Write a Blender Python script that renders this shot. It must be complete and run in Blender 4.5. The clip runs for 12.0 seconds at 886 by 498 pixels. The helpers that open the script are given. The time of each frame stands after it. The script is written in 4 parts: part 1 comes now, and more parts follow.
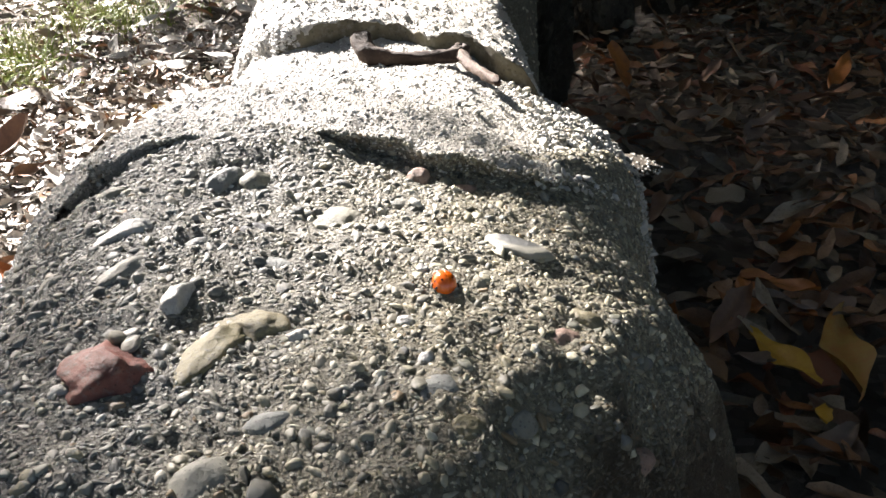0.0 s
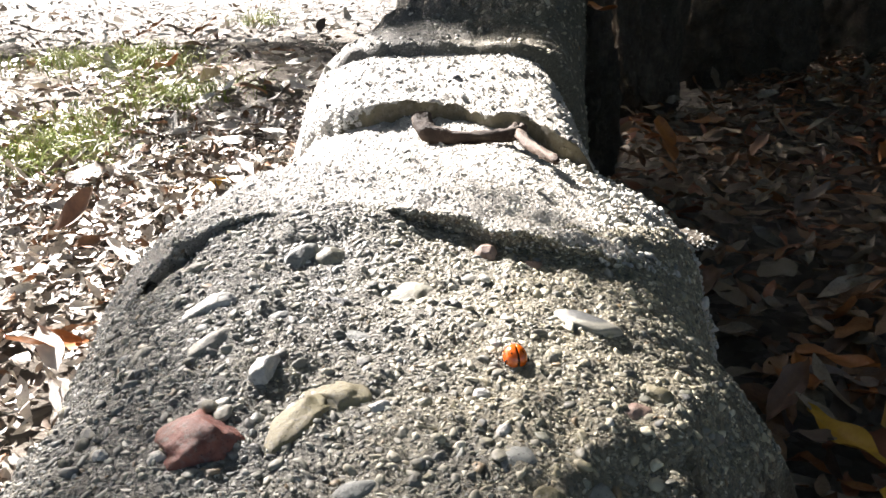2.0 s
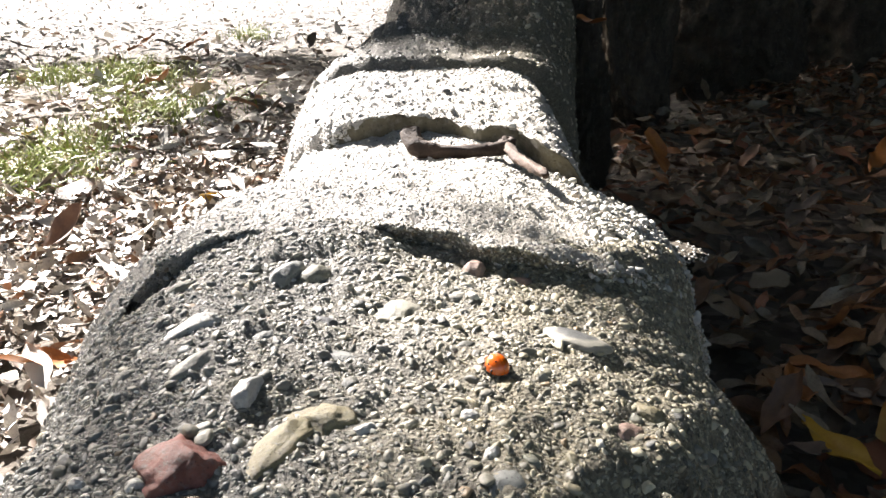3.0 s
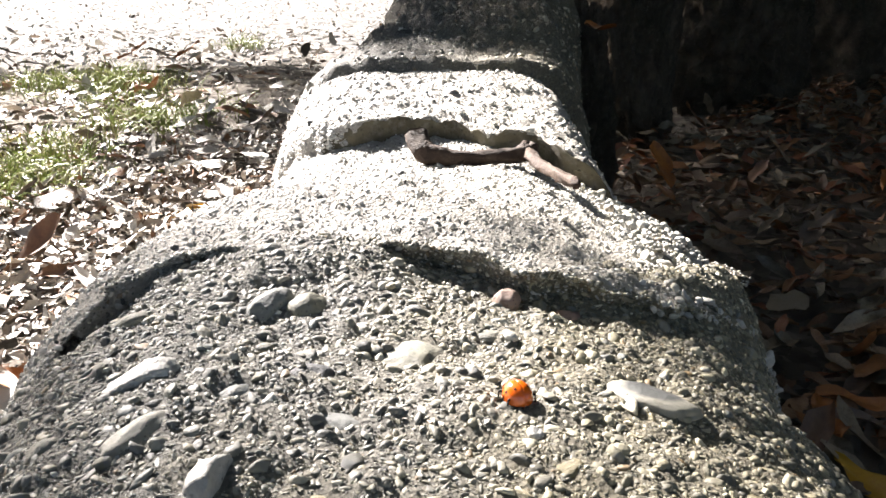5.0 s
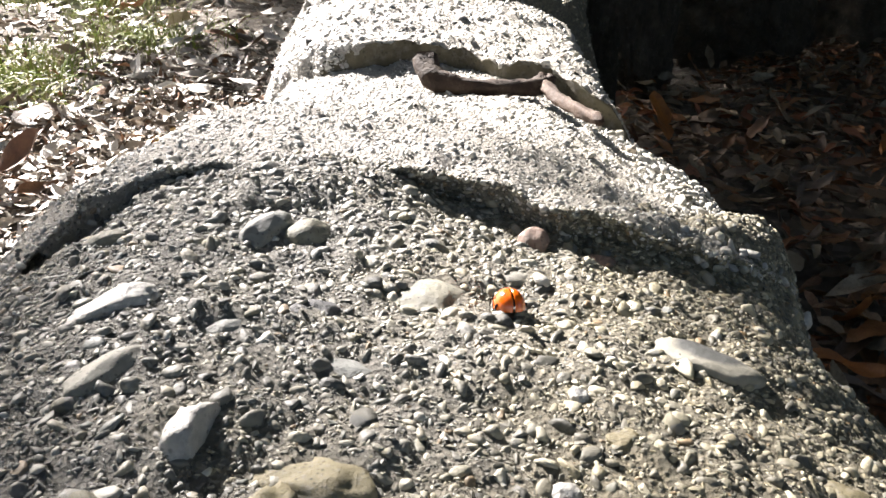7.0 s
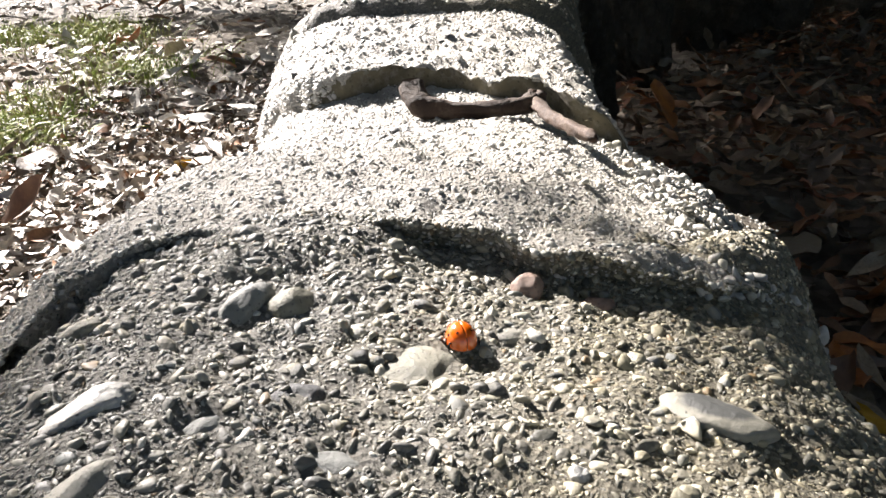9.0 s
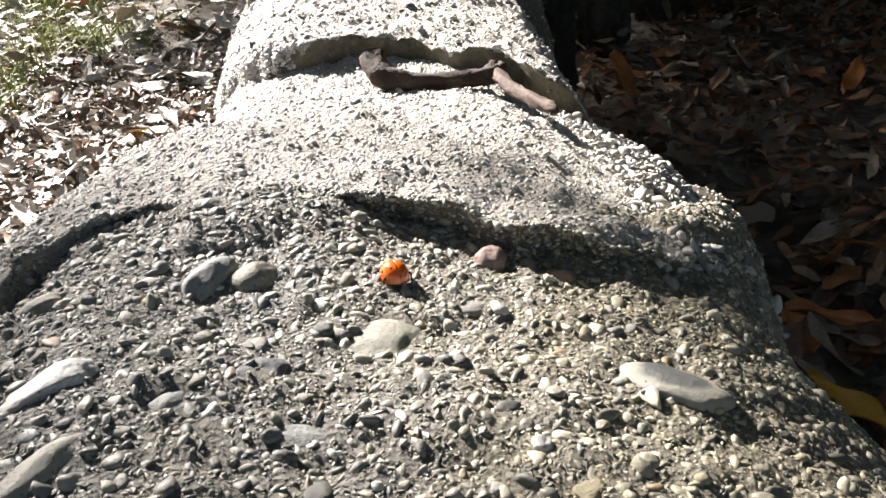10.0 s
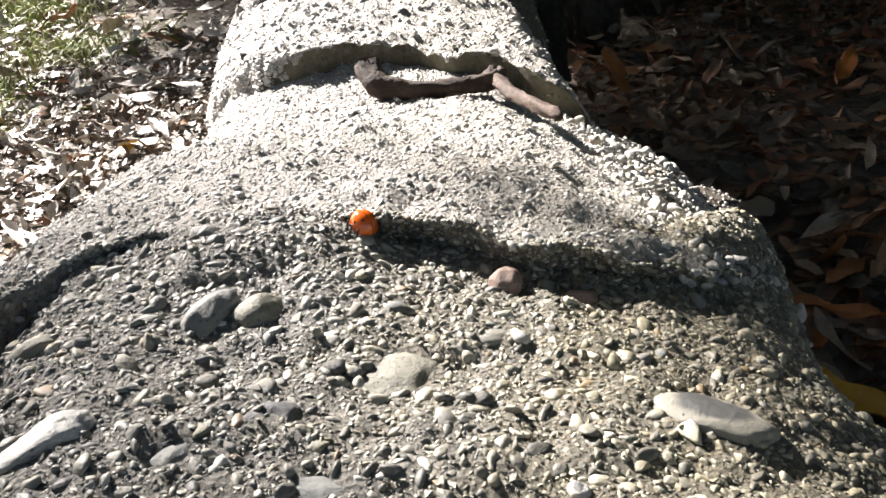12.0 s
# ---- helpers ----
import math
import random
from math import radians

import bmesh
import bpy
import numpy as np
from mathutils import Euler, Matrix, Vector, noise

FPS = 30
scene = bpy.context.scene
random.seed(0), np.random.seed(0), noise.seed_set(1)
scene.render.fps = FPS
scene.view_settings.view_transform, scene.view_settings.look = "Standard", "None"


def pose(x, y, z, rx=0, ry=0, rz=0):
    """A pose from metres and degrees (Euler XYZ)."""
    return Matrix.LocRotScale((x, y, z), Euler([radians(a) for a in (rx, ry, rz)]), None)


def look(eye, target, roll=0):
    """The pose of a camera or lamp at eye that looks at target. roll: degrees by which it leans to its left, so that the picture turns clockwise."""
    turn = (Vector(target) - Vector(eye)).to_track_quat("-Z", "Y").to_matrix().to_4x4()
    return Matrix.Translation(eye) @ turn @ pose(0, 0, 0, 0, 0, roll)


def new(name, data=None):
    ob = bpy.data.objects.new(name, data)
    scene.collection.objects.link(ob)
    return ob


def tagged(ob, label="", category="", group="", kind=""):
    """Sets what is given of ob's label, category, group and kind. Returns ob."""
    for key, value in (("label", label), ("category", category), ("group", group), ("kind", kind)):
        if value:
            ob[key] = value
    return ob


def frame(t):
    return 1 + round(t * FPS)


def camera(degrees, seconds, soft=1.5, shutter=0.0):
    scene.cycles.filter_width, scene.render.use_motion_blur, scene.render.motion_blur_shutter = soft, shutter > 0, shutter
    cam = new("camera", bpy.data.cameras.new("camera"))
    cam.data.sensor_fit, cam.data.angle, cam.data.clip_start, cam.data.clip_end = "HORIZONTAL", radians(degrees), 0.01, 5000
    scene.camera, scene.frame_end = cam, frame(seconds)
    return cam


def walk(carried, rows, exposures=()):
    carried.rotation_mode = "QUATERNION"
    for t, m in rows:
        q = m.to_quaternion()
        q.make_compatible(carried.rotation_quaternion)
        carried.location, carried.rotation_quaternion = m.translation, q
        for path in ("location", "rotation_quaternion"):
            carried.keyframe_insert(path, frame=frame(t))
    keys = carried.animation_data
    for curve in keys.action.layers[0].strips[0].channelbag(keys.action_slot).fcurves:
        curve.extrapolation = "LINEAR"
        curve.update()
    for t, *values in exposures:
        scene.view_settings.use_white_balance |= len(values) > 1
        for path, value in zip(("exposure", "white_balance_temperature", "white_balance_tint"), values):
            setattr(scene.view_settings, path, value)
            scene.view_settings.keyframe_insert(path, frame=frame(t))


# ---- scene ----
import collections

EXPOSURE, SUN, SKY = 2.82, 5.3, 0.034
cam = camera(55.32, 12.0)
PATH = [
    (0, (0.00000, 0.00000, 0.30548), (0.00000, 0.44847, 0.08441), 0.21),
    (0.5, (-0.00123, 0.00158, 0.30567), (-0.00663, 0.44963, 0.08381), -0.28),
    (1, (-0.00807, -0.00698, 0.30639), (-0.02792, 0.45160, 0.10812), 0.83),
    (1.5, (-0.00520, -0.00534, 0.30854), (-0.03170, 0.45741, 0.12105), -0.59),
    (2, (-0.00560, -0.00576, 0.30899), (-0.03125, 0.45906, 0.12654), -0.72),
    (2.5, (-0.00575, -0.00570, 0.30881), (-0.03029, 0.46062, 0.13009), -0.73),
    (3, (-0.00450, -0.00279, 0.30892), (-0.02604, 0.46484, 0.13326), -1.00),
    (3.5, (-0.00644, -0.00240, 0.30864), (-0.02178, 0.46692, 0.13687), -0.47),
    (3.7, (-0.00746, -0.00050, 0.30833), (-0.01952, 0.46951, 0.13821), -0.33),
    (5.3, (-0.01282, 0.04153, 0.29273), (-0.03112, 0.51216, 0.12486), -0.33),
    (5.5, (-0.01262, 0.04332, 0.29051), (-0.03290, 0.50515, 0.09998), -0.97),
    (6, (-0.01294, 0.05096, 0.28671), (-0.02332, 0.49848, 0.06396), 0.18),
    (6.5, (-0.01536, 0.05101, 0.28829), (-0.02098, 0.50160, 0.07164), 1.60),
    (7, (-0.01931, 0.05299, 0.28760), (-0.02426, 0.51164, 0.08856), 3.54),
    (7.2, (-0.02156, 0.05221, 0.28838), (-0.02918, 0.51382, 0.09641), 4.03),
    (8.8, (-0.01711, 0.05991, 0.29277), (-0.03102, 0.52298, 0.10468), -1.16),
    (9, (-0.01511, 0.06178, 0.29320), (-0.02976, 0.52052, 0.09485), -1.91),
    (9.5, (-0.01174, 0.06698, 0.29256), (-0.01107, 0.51900, 0.07885), -2.49),
    (10, (-0.01563, 0.06140, 0.29393), (-0.00711, 0.51266, 0.07879), -0.94),
    (10.5, (-0.01543, 0.06546, 0.29289), (-0.01883, 0.51784, 0.07995), -2.24),
    (11, (-0.01560, 0.07062, 0.29187), (-0.01641, 0.52138, 0.07550), -3.53),
    (11.5, (-0.01800, 0.06955, 0.29096), (-0.00847, 0.51917, 0.07244), -2.54),
    (12, (-0.01806, 0.06941, 0.29415), (-0.00634, 0.52062, 0.07904), -2.62),
]
walk(cam, [(t, look(eye, target, roll)) for t, eye, target, roll in PATH], [(t, EXPOSURE + stops, 6550, 11.5) for t, stops in ((0.0, -0.1), (0.4, 0.06), (1.0, 0.04), (3.7, 0.04), (6.0, -0.14), (9.0, -0.41), (12.0, -0.50))])

# ---- light ----
SUN_AZ, SUN_EL = radians(42), radians(32)          # to the left of straight ahead, and above the horizon
TO_SUN = Vector((-math.sin(SUN_AZ) * math.cos(SUN_EL), math.cos(SUN_AZ) * math.cos(SUN_EL), math.sin(SUN_EL)))
world = bpy.data.worlds.new("sky")
scene.world = world
world.use_nodes = True
sky = world.node_tree.nodes.new("ShaderNodeTexSky")
sky.sky_type, sky.sun_disc = "NISHITA", False
sky.air_density, sky.dust_density, sky.ozone_density = 0.8, 2.5, 0.5
sky.sun_elevation, sky.sun_rotation = SUN_EL, -SUN_AZ
world.node_tree.links.new(sky.outputs[0], world.node_tree.nodes["Background"].inputs[0])
world.node_tree.nodes["Background"].inputs[1].default_value = SKY
sun = new("sun", bpy.data.lights.new("sun", "SUN"))
sun.data.energy, sun.data.angle, sun.data.color = SUN, radians(0.53), (1.0, 0.945, 0.905)
sun.matrix_world = look(TO_SUN * 20, (0, 0, 0))


# ---- materials ----
class Mat:
    """A short way to write node materials."""

    def __init__(self, name, rough=0.8, spec=0.5):
        self.m = bpy.data.materials.new(name)
        self.m.use_nodes = True
        self.t = self.m.node_tree
        self.b = self.t.nodes["Principled BSDF"]
        self.b.inputs["Roughness"].default_value = rough
        self.b.inputs["Specular IOR Level"].default_value = spec
        self.coord = self.t.nodes.new("ShaderNodeTexCoord").outputs["Object"]

    def node(self, kind, **sets):
        n = self.t.nodes.new(kind)
        for key, value in sets.items():
            n.inputs[key.replace("_", " ")].default_value = value
        return n

    def link(self, a, b):
        self.t.links.new(a, b)

    def noise(self, scale, detail=6.0, rough=0.6, where=None):
        n = self.node("ShaderNodeTexNoise", Scale=scale, Detail=detail, Roughness=rough)
        self.link(where or self.coord, n.inputs["Vector"])
        return n.outputs[0]

    def cells(self, scale, where=None):
        n = self.node("ShaderNodeTexVoronoi", Scale=scale)
        self.link(where or self.coord, n.inputs["Vector"])
        return n

    def ramp(self, fac, *stops, step=False):
        n = self.t.nodes.new("ShaderNodeValToRGB")
        if step:
            n.color_ramp.interpolation = "CONSTANT"
        e = n.color_ramp.elements
        while len(e) < len(stops):
            e.new(0.5)
        for el, (pos, col) in zip(e, stops):
            el.position, el.color = pos, (*col, 1)
        self.link(fac, n.inputs[0])
        return n.outputs[0]

    def mix(self, fac, a, b, mode="MIX"):
        n = self.t.nodes.new("ShaderNodeMix")
        n.data_type, n.blend_type = "RGBA", mode
        for value, socket in ((fac, n.inputs[0]), (a, n.inputs[6]), (b, n.inputs[7])):
            if isinstance(value, (int, float)):
                socket.default_value = value
            elif isinstance(value, tuple):
                socket.default_value = (*value, 1)
            else:
                self.link(value, socket)
        return n.outputs[2]

    def colour(self, socket):
        self.link(socket, self.b.inputs["Base Color"])
        return self

    def bump(self, height, strength=0.5, distance=0.001):
        n = self.node("ShaderNodeBump", Strength=strength, Distance=distance)
        self.link(height, n.inputs["Height"])
        self.link(n.outputs[0], self.b.inputs["Normal"])
        return self

    def island(self):
        return self.t.nodes.new("ShaderNodeNewGeometry").outputs["Random Per Island"]

    def ochre_side(self):
        """Wavering mask for the ochre tint, higher towards the right of the wall."""
        at = self.node("ShaderNodeSeparateXYZ")
        self.link(self.coord, at.inputs[0])
        across = self.node("ShaderNodeMapRange")
        across.inputs["From Min"].default_value, across.inputs["From Max"].default_value = -0.085, 0.04
        self.link(at.outputs["X"], across.inputs["Value"])
        return self.mix(0.5, across.outputs[0], self.noise(30, 5))

    def shaded_moss_corner(self):
        """High in the first stone's broken corner, where brown moss and painted-in shade darken it."""
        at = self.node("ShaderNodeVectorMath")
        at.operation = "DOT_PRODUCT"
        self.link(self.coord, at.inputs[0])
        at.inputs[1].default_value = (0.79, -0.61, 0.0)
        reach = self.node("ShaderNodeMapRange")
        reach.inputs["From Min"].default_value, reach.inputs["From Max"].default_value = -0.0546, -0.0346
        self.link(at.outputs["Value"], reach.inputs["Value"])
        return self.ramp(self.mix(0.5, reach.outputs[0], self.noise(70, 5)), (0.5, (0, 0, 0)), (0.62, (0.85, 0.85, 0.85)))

    def rand(self):
        return self.t.nodes.new("ShaderNodeObjectInfo").outputs["Random"]


def concrete_material(name, sun_pale, tone=1.0):
    m = Mat(name, 0.8, 0.4)
    base = m.ramp(m.noise(55, 8, 0.7), (0.3, (0.10, 0.102, 0.096)), (0.5, (0.19, 0.19, 0.178)), (0.7, (0.29, 0.285, 0.26)))
    grains = m.ramp(m.cells(1150).outputs["Color"], (0.0, (0.07, 0.07, 0.07)), (0.45, (0.19, 0.19, 0.18)), (0.8, (0.3, 0.29, 0.27)), (1.0, (0.5, 0.5, 0.48)))
    both = m.mix(0.5, base, grains)
    ochre = m.mix(m.ramp(m.ochre_side(), (0.4, (0, 0, 0)), (0.62, (0.6, 0.6, 0.6))), both, m.mix(1.0, both, (1.16, 1.04, 0.70), "MULTIPLY"))
    moss = m.mix(m.ramp(m.noise(22, 6), (0.6, (0, 0, 0)), (0.72, (0.6, 0.6, 0.6))), ochre, (0.07, 0.075, 0.05))
    # The pale mix puts the second and third stones' sun glare into their colour.
    worn = m.mix(1.0, m.mix(sun_pale, moss, (0.6, 0.585, 0.555)), (tone * 1.03, tone, tone * 0.96), "MULTIPLY")
    # The first stone's broken corner is coloured dark for moss and its shade.
    m.colour(worn if sun_pale or tone < 1 else m.mix(m.shaded_moss_corner(), worn, (0.045, 0.032, 0.018)))
    return m.bump(m.mix(0.5, m.noise(1500, 5, 0.8), m.cells(1150).outputs[0]), 1.0, 0.0022).m


def grit_material(name, sun_pale, single=False):
    """Gravel of mixed stones; the second value says how far dust and painted-in sunlight whiten it."""
    m = Mat(name, 0.55, 0.5)
    col = m.ramp(m.rand() if single else m.island(), (0.0, (0.07, 0.072, 0.07)), (0.07, (0.15, 0.15, 0.145)), (0.28, (0.21, 0.207, 0.192)), (0.48, (0.27, 0.263, 0.23)), (0.64, (0.33, 0.31, 0.26)),
                 (0.74, (0.18, 0.192, 0.188)), (0.79, (0.24, 0.18, 0.12)), (0.82, (0.37, 0.36, 0.33)), (0.93, (0.55, 0.54, 0.51)), step=True)
    ochre = m.mix(m.ramp(m.ochre_side(), (0.4, (0, 0, 0)), (0.62, (0.6, 0.6, 0.6))), col, m.mix(1.0, col, (1.16, 1.04, 0.70), "MULTIPLY"))
    clean = m.ramp(m.island(), (0.0, (0, 0, 0)), (0.045, (sun_pale, sun_pale, sun_pale)), (0.5, (sun_pale * 1.3,) * 3), (0.78, (sun_pale * 0.6,) * 3), step=True)
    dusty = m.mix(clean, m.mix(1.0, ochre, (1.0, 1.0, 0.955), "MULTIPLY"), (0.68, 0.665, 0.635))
    dirty = m.mix(m.ramp(m.noise(600, 4), (0.35, (0, 0, 0)), (0.7, (0.4, 0.4, 0.4))), dusty, (0.13, 0.13, 0.12))
    m.colour(dirty if sun_pale or single else m.mix(m.shaded_moss_corner(), dirty, (0.05, 0.036, 0.02)))
    return m.bump(m.noise(1500, 3), 0.4, 0.0004).m


def pebble_material(name, dark, light, scale=250, rough=0.6):
    m = Mat(name, rough, 0.5)
    col = m.ramp(m.noise(scale, 7, 0.65), (0.3, dark), (0.7, light))
    dust = m.ramp(m.noise(scale * 3, 5, 0.7), (0.5, (0, 0, 0)), (0.72, (0.6, 0.6, 0.6)))
    pits = m.ramp(m.cells(scale * 5).outputs[0], (0.08, (0.45, 0.45, 0.45)), (0.3, (1, 1, 1)))
    m.colour(m.mix(1.0, m.mix(dust, col, (0.2, 0.195, 0.18)), pits, "MULTIPLY"))
    return m.bump(m.noise(scale * 3.2, 6, 0.7), 0.6, 0.0008).m


def soil_material():
    m = Mat("dry crumbly soil and fine litter", 0.95, 0.2)
    near = m.ramp(m.noise(9, 9, 0.7), (0.3, (0.05, 0.042, 0.034)), (0.5, (0.13, 0.112, 0.092)), (0.72, (0.26, 0.23, 0.19)))
    bits = m.ramp(m.cells(90).outputs["Color"], (0.0, (0.07, 0.06, 0.045)), (0.6, (0.2, 0.175, 0.145)), (1.0, (0.42, 0.39, 0.33)))
    both = m.mix(0.5, near, bits)
    gravel = m.ramp(m.cells(45).outputs["Color"], (0.0, (0.05, 0.048, 0.044)), (0.4, (0.15, 0.145, 0.135)), (1.0, (0.30, 0.29, 0.275)))
    split = m.node("ShaderNodeSeparateXYZ")
    m.link(m.coord, split.inputs[0])
    scaled = m.node("ShaderNodeMapRange")
    scaled.inputs["From Min"].default_value, scaled.inputs["From Max"].default_value = 2.2, 2.9
    m.link(split.outputs["Y"], scaled.inputs["Value"])
    m.colour(m.mix(scaled.outputs[0], both, gravel))
    return m.bump(m.noise(60, 9, 0.75), 0.9, 0.012).m


def leaf_material(name, stops, rough=0.55, single=False, blot=0.75):
    """stops: colours that are drawn leaf by leaf; single: each leaf is an object of its own."""
    m = Mat(name, rough, 0.4)
    n = len(stops)
    col = m.ramp(m.rand() if single else m.island(), *[(k / n, c) for k, c in enumerate(stops)], step=True)
    blotch = m.ramp(m.noise(70, 6, 0.7), (0.4, (0, 0, 0)), (0.7, (blot, blot, blot)))
    col = m.mix(blotch, col, m.mix(1.0, col, (0.5, 0.42, 0.36), "MULTIPLY"))
    specks = m.ramp(m.noise(420, 4, 0.75), (0.52, (0, 0, 0)), (0.64, (0.55, 0.55, 0.55)))
    m.colour(m.mix(specks, col, m.mix(1.0, col, (0.45, 0.38, 0.32), "MULTIPLY")))
    return m.bump(m.mix(0.5, m.noise(120, 3), m.noise(420, 4)), 0.7, 0.0016).m


def single_leaf_material(name, main, blot, at=0.5):
    m = Mat(name, 0.5, 0.45)
    col = m.ramp(m.noise(45, 6, 0.7), (at - 0.12, main), (at + 0.15, blot))
    veins = m.ramp(m.noise(260, 3), (0.5, (0, 0, 0)), (0.7, (0.35, 0.35, 0.35)))
    m.colour(m.mix(veins, col, m.mix(1.0, col, (0.7, 0.6, 0.5), "MULTIPLY")))
    return m.bump(m.noise(300, 4), 0.4, 0.0006).m


def bark_material(name="dry peeling twig bark", tone=1.0):
    m = Mat(name, 0.75, 0.35)
    col = m.ramp(m.noise(140, 8, 0.75), *[(at, tuple(tone * c for c in col)) for at, col in ((0.3, (0.014, 0.008, 0.005)), (0.5, (0.036, 0.021, 0.013)), (0.7, (0.10, 0.074, 0.054)))])
    return m.colour(col).bump(m.noise(420, 6, 0.7), 0.8, 0.001).m


def rock_material():
    m = Mat("dark damp mossy rock", 0.8, 0.35)
    col = m.ramp(m.noise(24, 9, 0.72), (0.3, (0.05, 0.038, 0.027)), (0.52, (0.14, 0.11, 0.08)), (0.72, (0.27, 0.22, 0.165)))
    moss = m.mix(m.ramp(m.noise(11, 5), (0.5, (0, 0, 0)), (0.65, (0.7, 0.7, 0.7))), col, (0.03, 0.036, 0.02))
    flecks = m.mix(m.ramp(m.noise(190, 4, 0.8), (0.6, (0, 0, 0)), (0.68, (0.9, 0.9, 0.9))), moss, (0.3, 0.28, 0.24))
    return m.colour(flecks).bump(m.noise(120, 9, 0.8), 1.0, 0.02).m


def plain(name, col, rough=0.5, spec=0.5):
    m = Mat(name, rough, spec)
    m.b.inputs["Base Color"].default_value = (*col, 1)
    return m.m


MOSSY = pebble_material("brown mossy concrete edge", (0.035, 0.028, 0.017), (0.13, 0.115, 0.075), 90, 0.9)
# Grey and whitened copies: the whitened one carries sunlight besides dust.
CONCRETE, SUNLIT_CONCRETE = concrete_material("weathered aggregate concrete", 0.0), concrete_material("dusty concrete toned as sunlit", 0.5)
DARK_CONCRETE = concrete_material("darker concrete", 0.0, 0.75)
GRIT, SUNLIT_GRIT = grit_material("small mixed gravel", 0.0), grit_material("small dusty gravel toned as sunlit", 0.5)
LOOSE_GRIT = grit_material("single small pebbles", 0.0, True)
SOIL, BARK, PALE_BARK, ROCK = soil_material(), bark_material(), bark_material("pale flaking bark", 1.7), rock_material()
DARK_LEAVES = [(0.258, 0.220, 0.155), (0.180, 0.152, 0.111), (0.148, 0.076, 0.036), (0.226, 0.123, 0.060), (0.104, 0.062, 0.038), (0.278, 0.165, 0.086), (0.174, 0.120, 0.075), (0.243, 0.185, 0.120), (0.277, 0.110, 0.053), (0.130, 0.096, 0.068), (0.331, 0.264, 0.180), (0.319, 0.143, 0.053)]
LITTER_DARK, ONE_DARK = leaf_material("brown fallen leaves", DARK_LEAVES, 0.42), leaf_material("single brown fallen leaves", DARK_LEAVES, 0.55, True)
# Dry leaves of the sunny side; part of their paleness is sunlight put into colour.
SUNLIT_LEAVES = [(0.46, 0.42, 0.36), (0.19, 0.145, 0.105), (0.58, 0.54, 0.48), (0.12, 0.09, 0.066), (0.66, 0.63, 0.57), (0.283, 0.155, 0.084), (0.50, 0.46, 0.41), (0.15, 0.125, 0.1), (0.6, 0.56, 0.5)]
LITTER_SUNLIT, ONE_SUNLIT = leaf_material("dry fallen leaves in sunlit tones", SUNLIT_LEAVES, 0.55, False, 0.45), leaf_material("single dry fallen leaves in sunlit tones", SUNLIT_LEAVES, 0.55, True, 0.45)
FOLIAGE = leaf_material("dark green foliage", [(0.045, 0.07, 0.02), (0.06, 0.09, 0.025), (0.035, 0.055, 0.015)], 0.5)
GRASS = leaf_material("green grass", [(0.22, 0.28, 0.06), (0.27, 0.32, 0.09), (0.16, 0.22, 0.045), (0.36, 0.36, 0.18)], 0.5)


# ---- mesh helpers ----
def mesh_object(name, verts, faces, material, parent=None, smooth=True):
    me = bpy.data.meshes.new(name)
    verts = np.asarray(verts, dtype=np.float32)
    faces = np.asarray(faces, dtype=np.int32)
    k = faces.shape[1]
    me.vertices.add(len(verts))
    me.vertices.foreach_set("co", verts.ravel())
    me.loops.add(faces.size)
    me.loops.foreach_set("vertex_index", faces.ravel())
    me.polygons.add(len(faces))
    me.polygons.foreach_set("loop_start", np.arange(len(faces), dtype=np.int32) * k)
    me.polygons.foreach_set("use_smooth", np.full(len(faces), smooth))
    me.update(calc_edges=True)
    me.validate()
    me.materials.append(material)
    ob = new(name, me)
    ob.parent = parent
    return ob


def part(name, bm, material, parent=None, label="", smooth=True):
    me = bpy.data.meshes.new(name)
    bm.to_mesh(me)
    bm.free()
    for p in me.polygons:
        p.use_smooth = smooth
    me.materials.append(material)
    ob = new(name, me)
    ob.parent = parent
    if label:
        tagged(ob, label)
    return ob


def grid_faces(nu, nv):
    i = np.arange(nu - 1)[:, None] * nv + np.arange(nv - 1)[None]
    return np.stack([i, i + nv, i + nv + 1, i + 1], -1).reshape(-1, 4)


def lattice(rng, shape, cell, x, y):
    """Smooth value noise at x, y, in -1 to 1."""
    table = rng.uniform(-1, 1, shape)
    fx, fy = (x / cell) % shape[0], (y / cell) % shape[1]
    ix, iy = fx.astype(int), fy.astype(int)
    u, v = fx - ix, fy - iy
    u, v = u * u * (3 - 2 * u), v * v * (3 - 2 * v)
    jx, jy = (ix + 1) % shape[0], (iy + 1) % shape[1]
    ix, iy = ix % shape[0], iy % shape[1]
    return (table[ix, iy] * (1 - u) + table[jx, iy] * u) * (1 - v) + (table[ix, jy] * (1 - u) + table[jx, jy] * u) * v


def rough_noise(seed, x, y, cells, amps):
    rng = np.random.default_rng(seed)
    return sum(a * lattice(rng, (64, 64), c, x + 7.3, y + 3.1) for c, a in zip(cells, amps))


ICO = {}
for level in (1, 2, 3, 4):
    tmp = bmesh.new()
    bmesh.ops.create_icosphere(tmp, subdivisions=level, radius=1)
    tmp.verts.index_update()
    ICO[level] = (np.array([v.co for v in tmp.verts]), np.array([[v.index for v in f.verts] for f in tmp.faces]))
    tmp.free()
ICO[0] = (np.array([(1, 0, 0), (-0.5, 0.87, 0), (-0.5, -0.87, 0), (0.55, 0.6, 0.8), (-0.8, 0.0, 0.8), (0.5, -0.65, 0.8)]),
          np.array([(0, 1, 3), (1, 4, 3), (1, 2, 4), (2, 5, 4), (2, 0, 5), (0, 3, 5), (3, 4, 5)]))


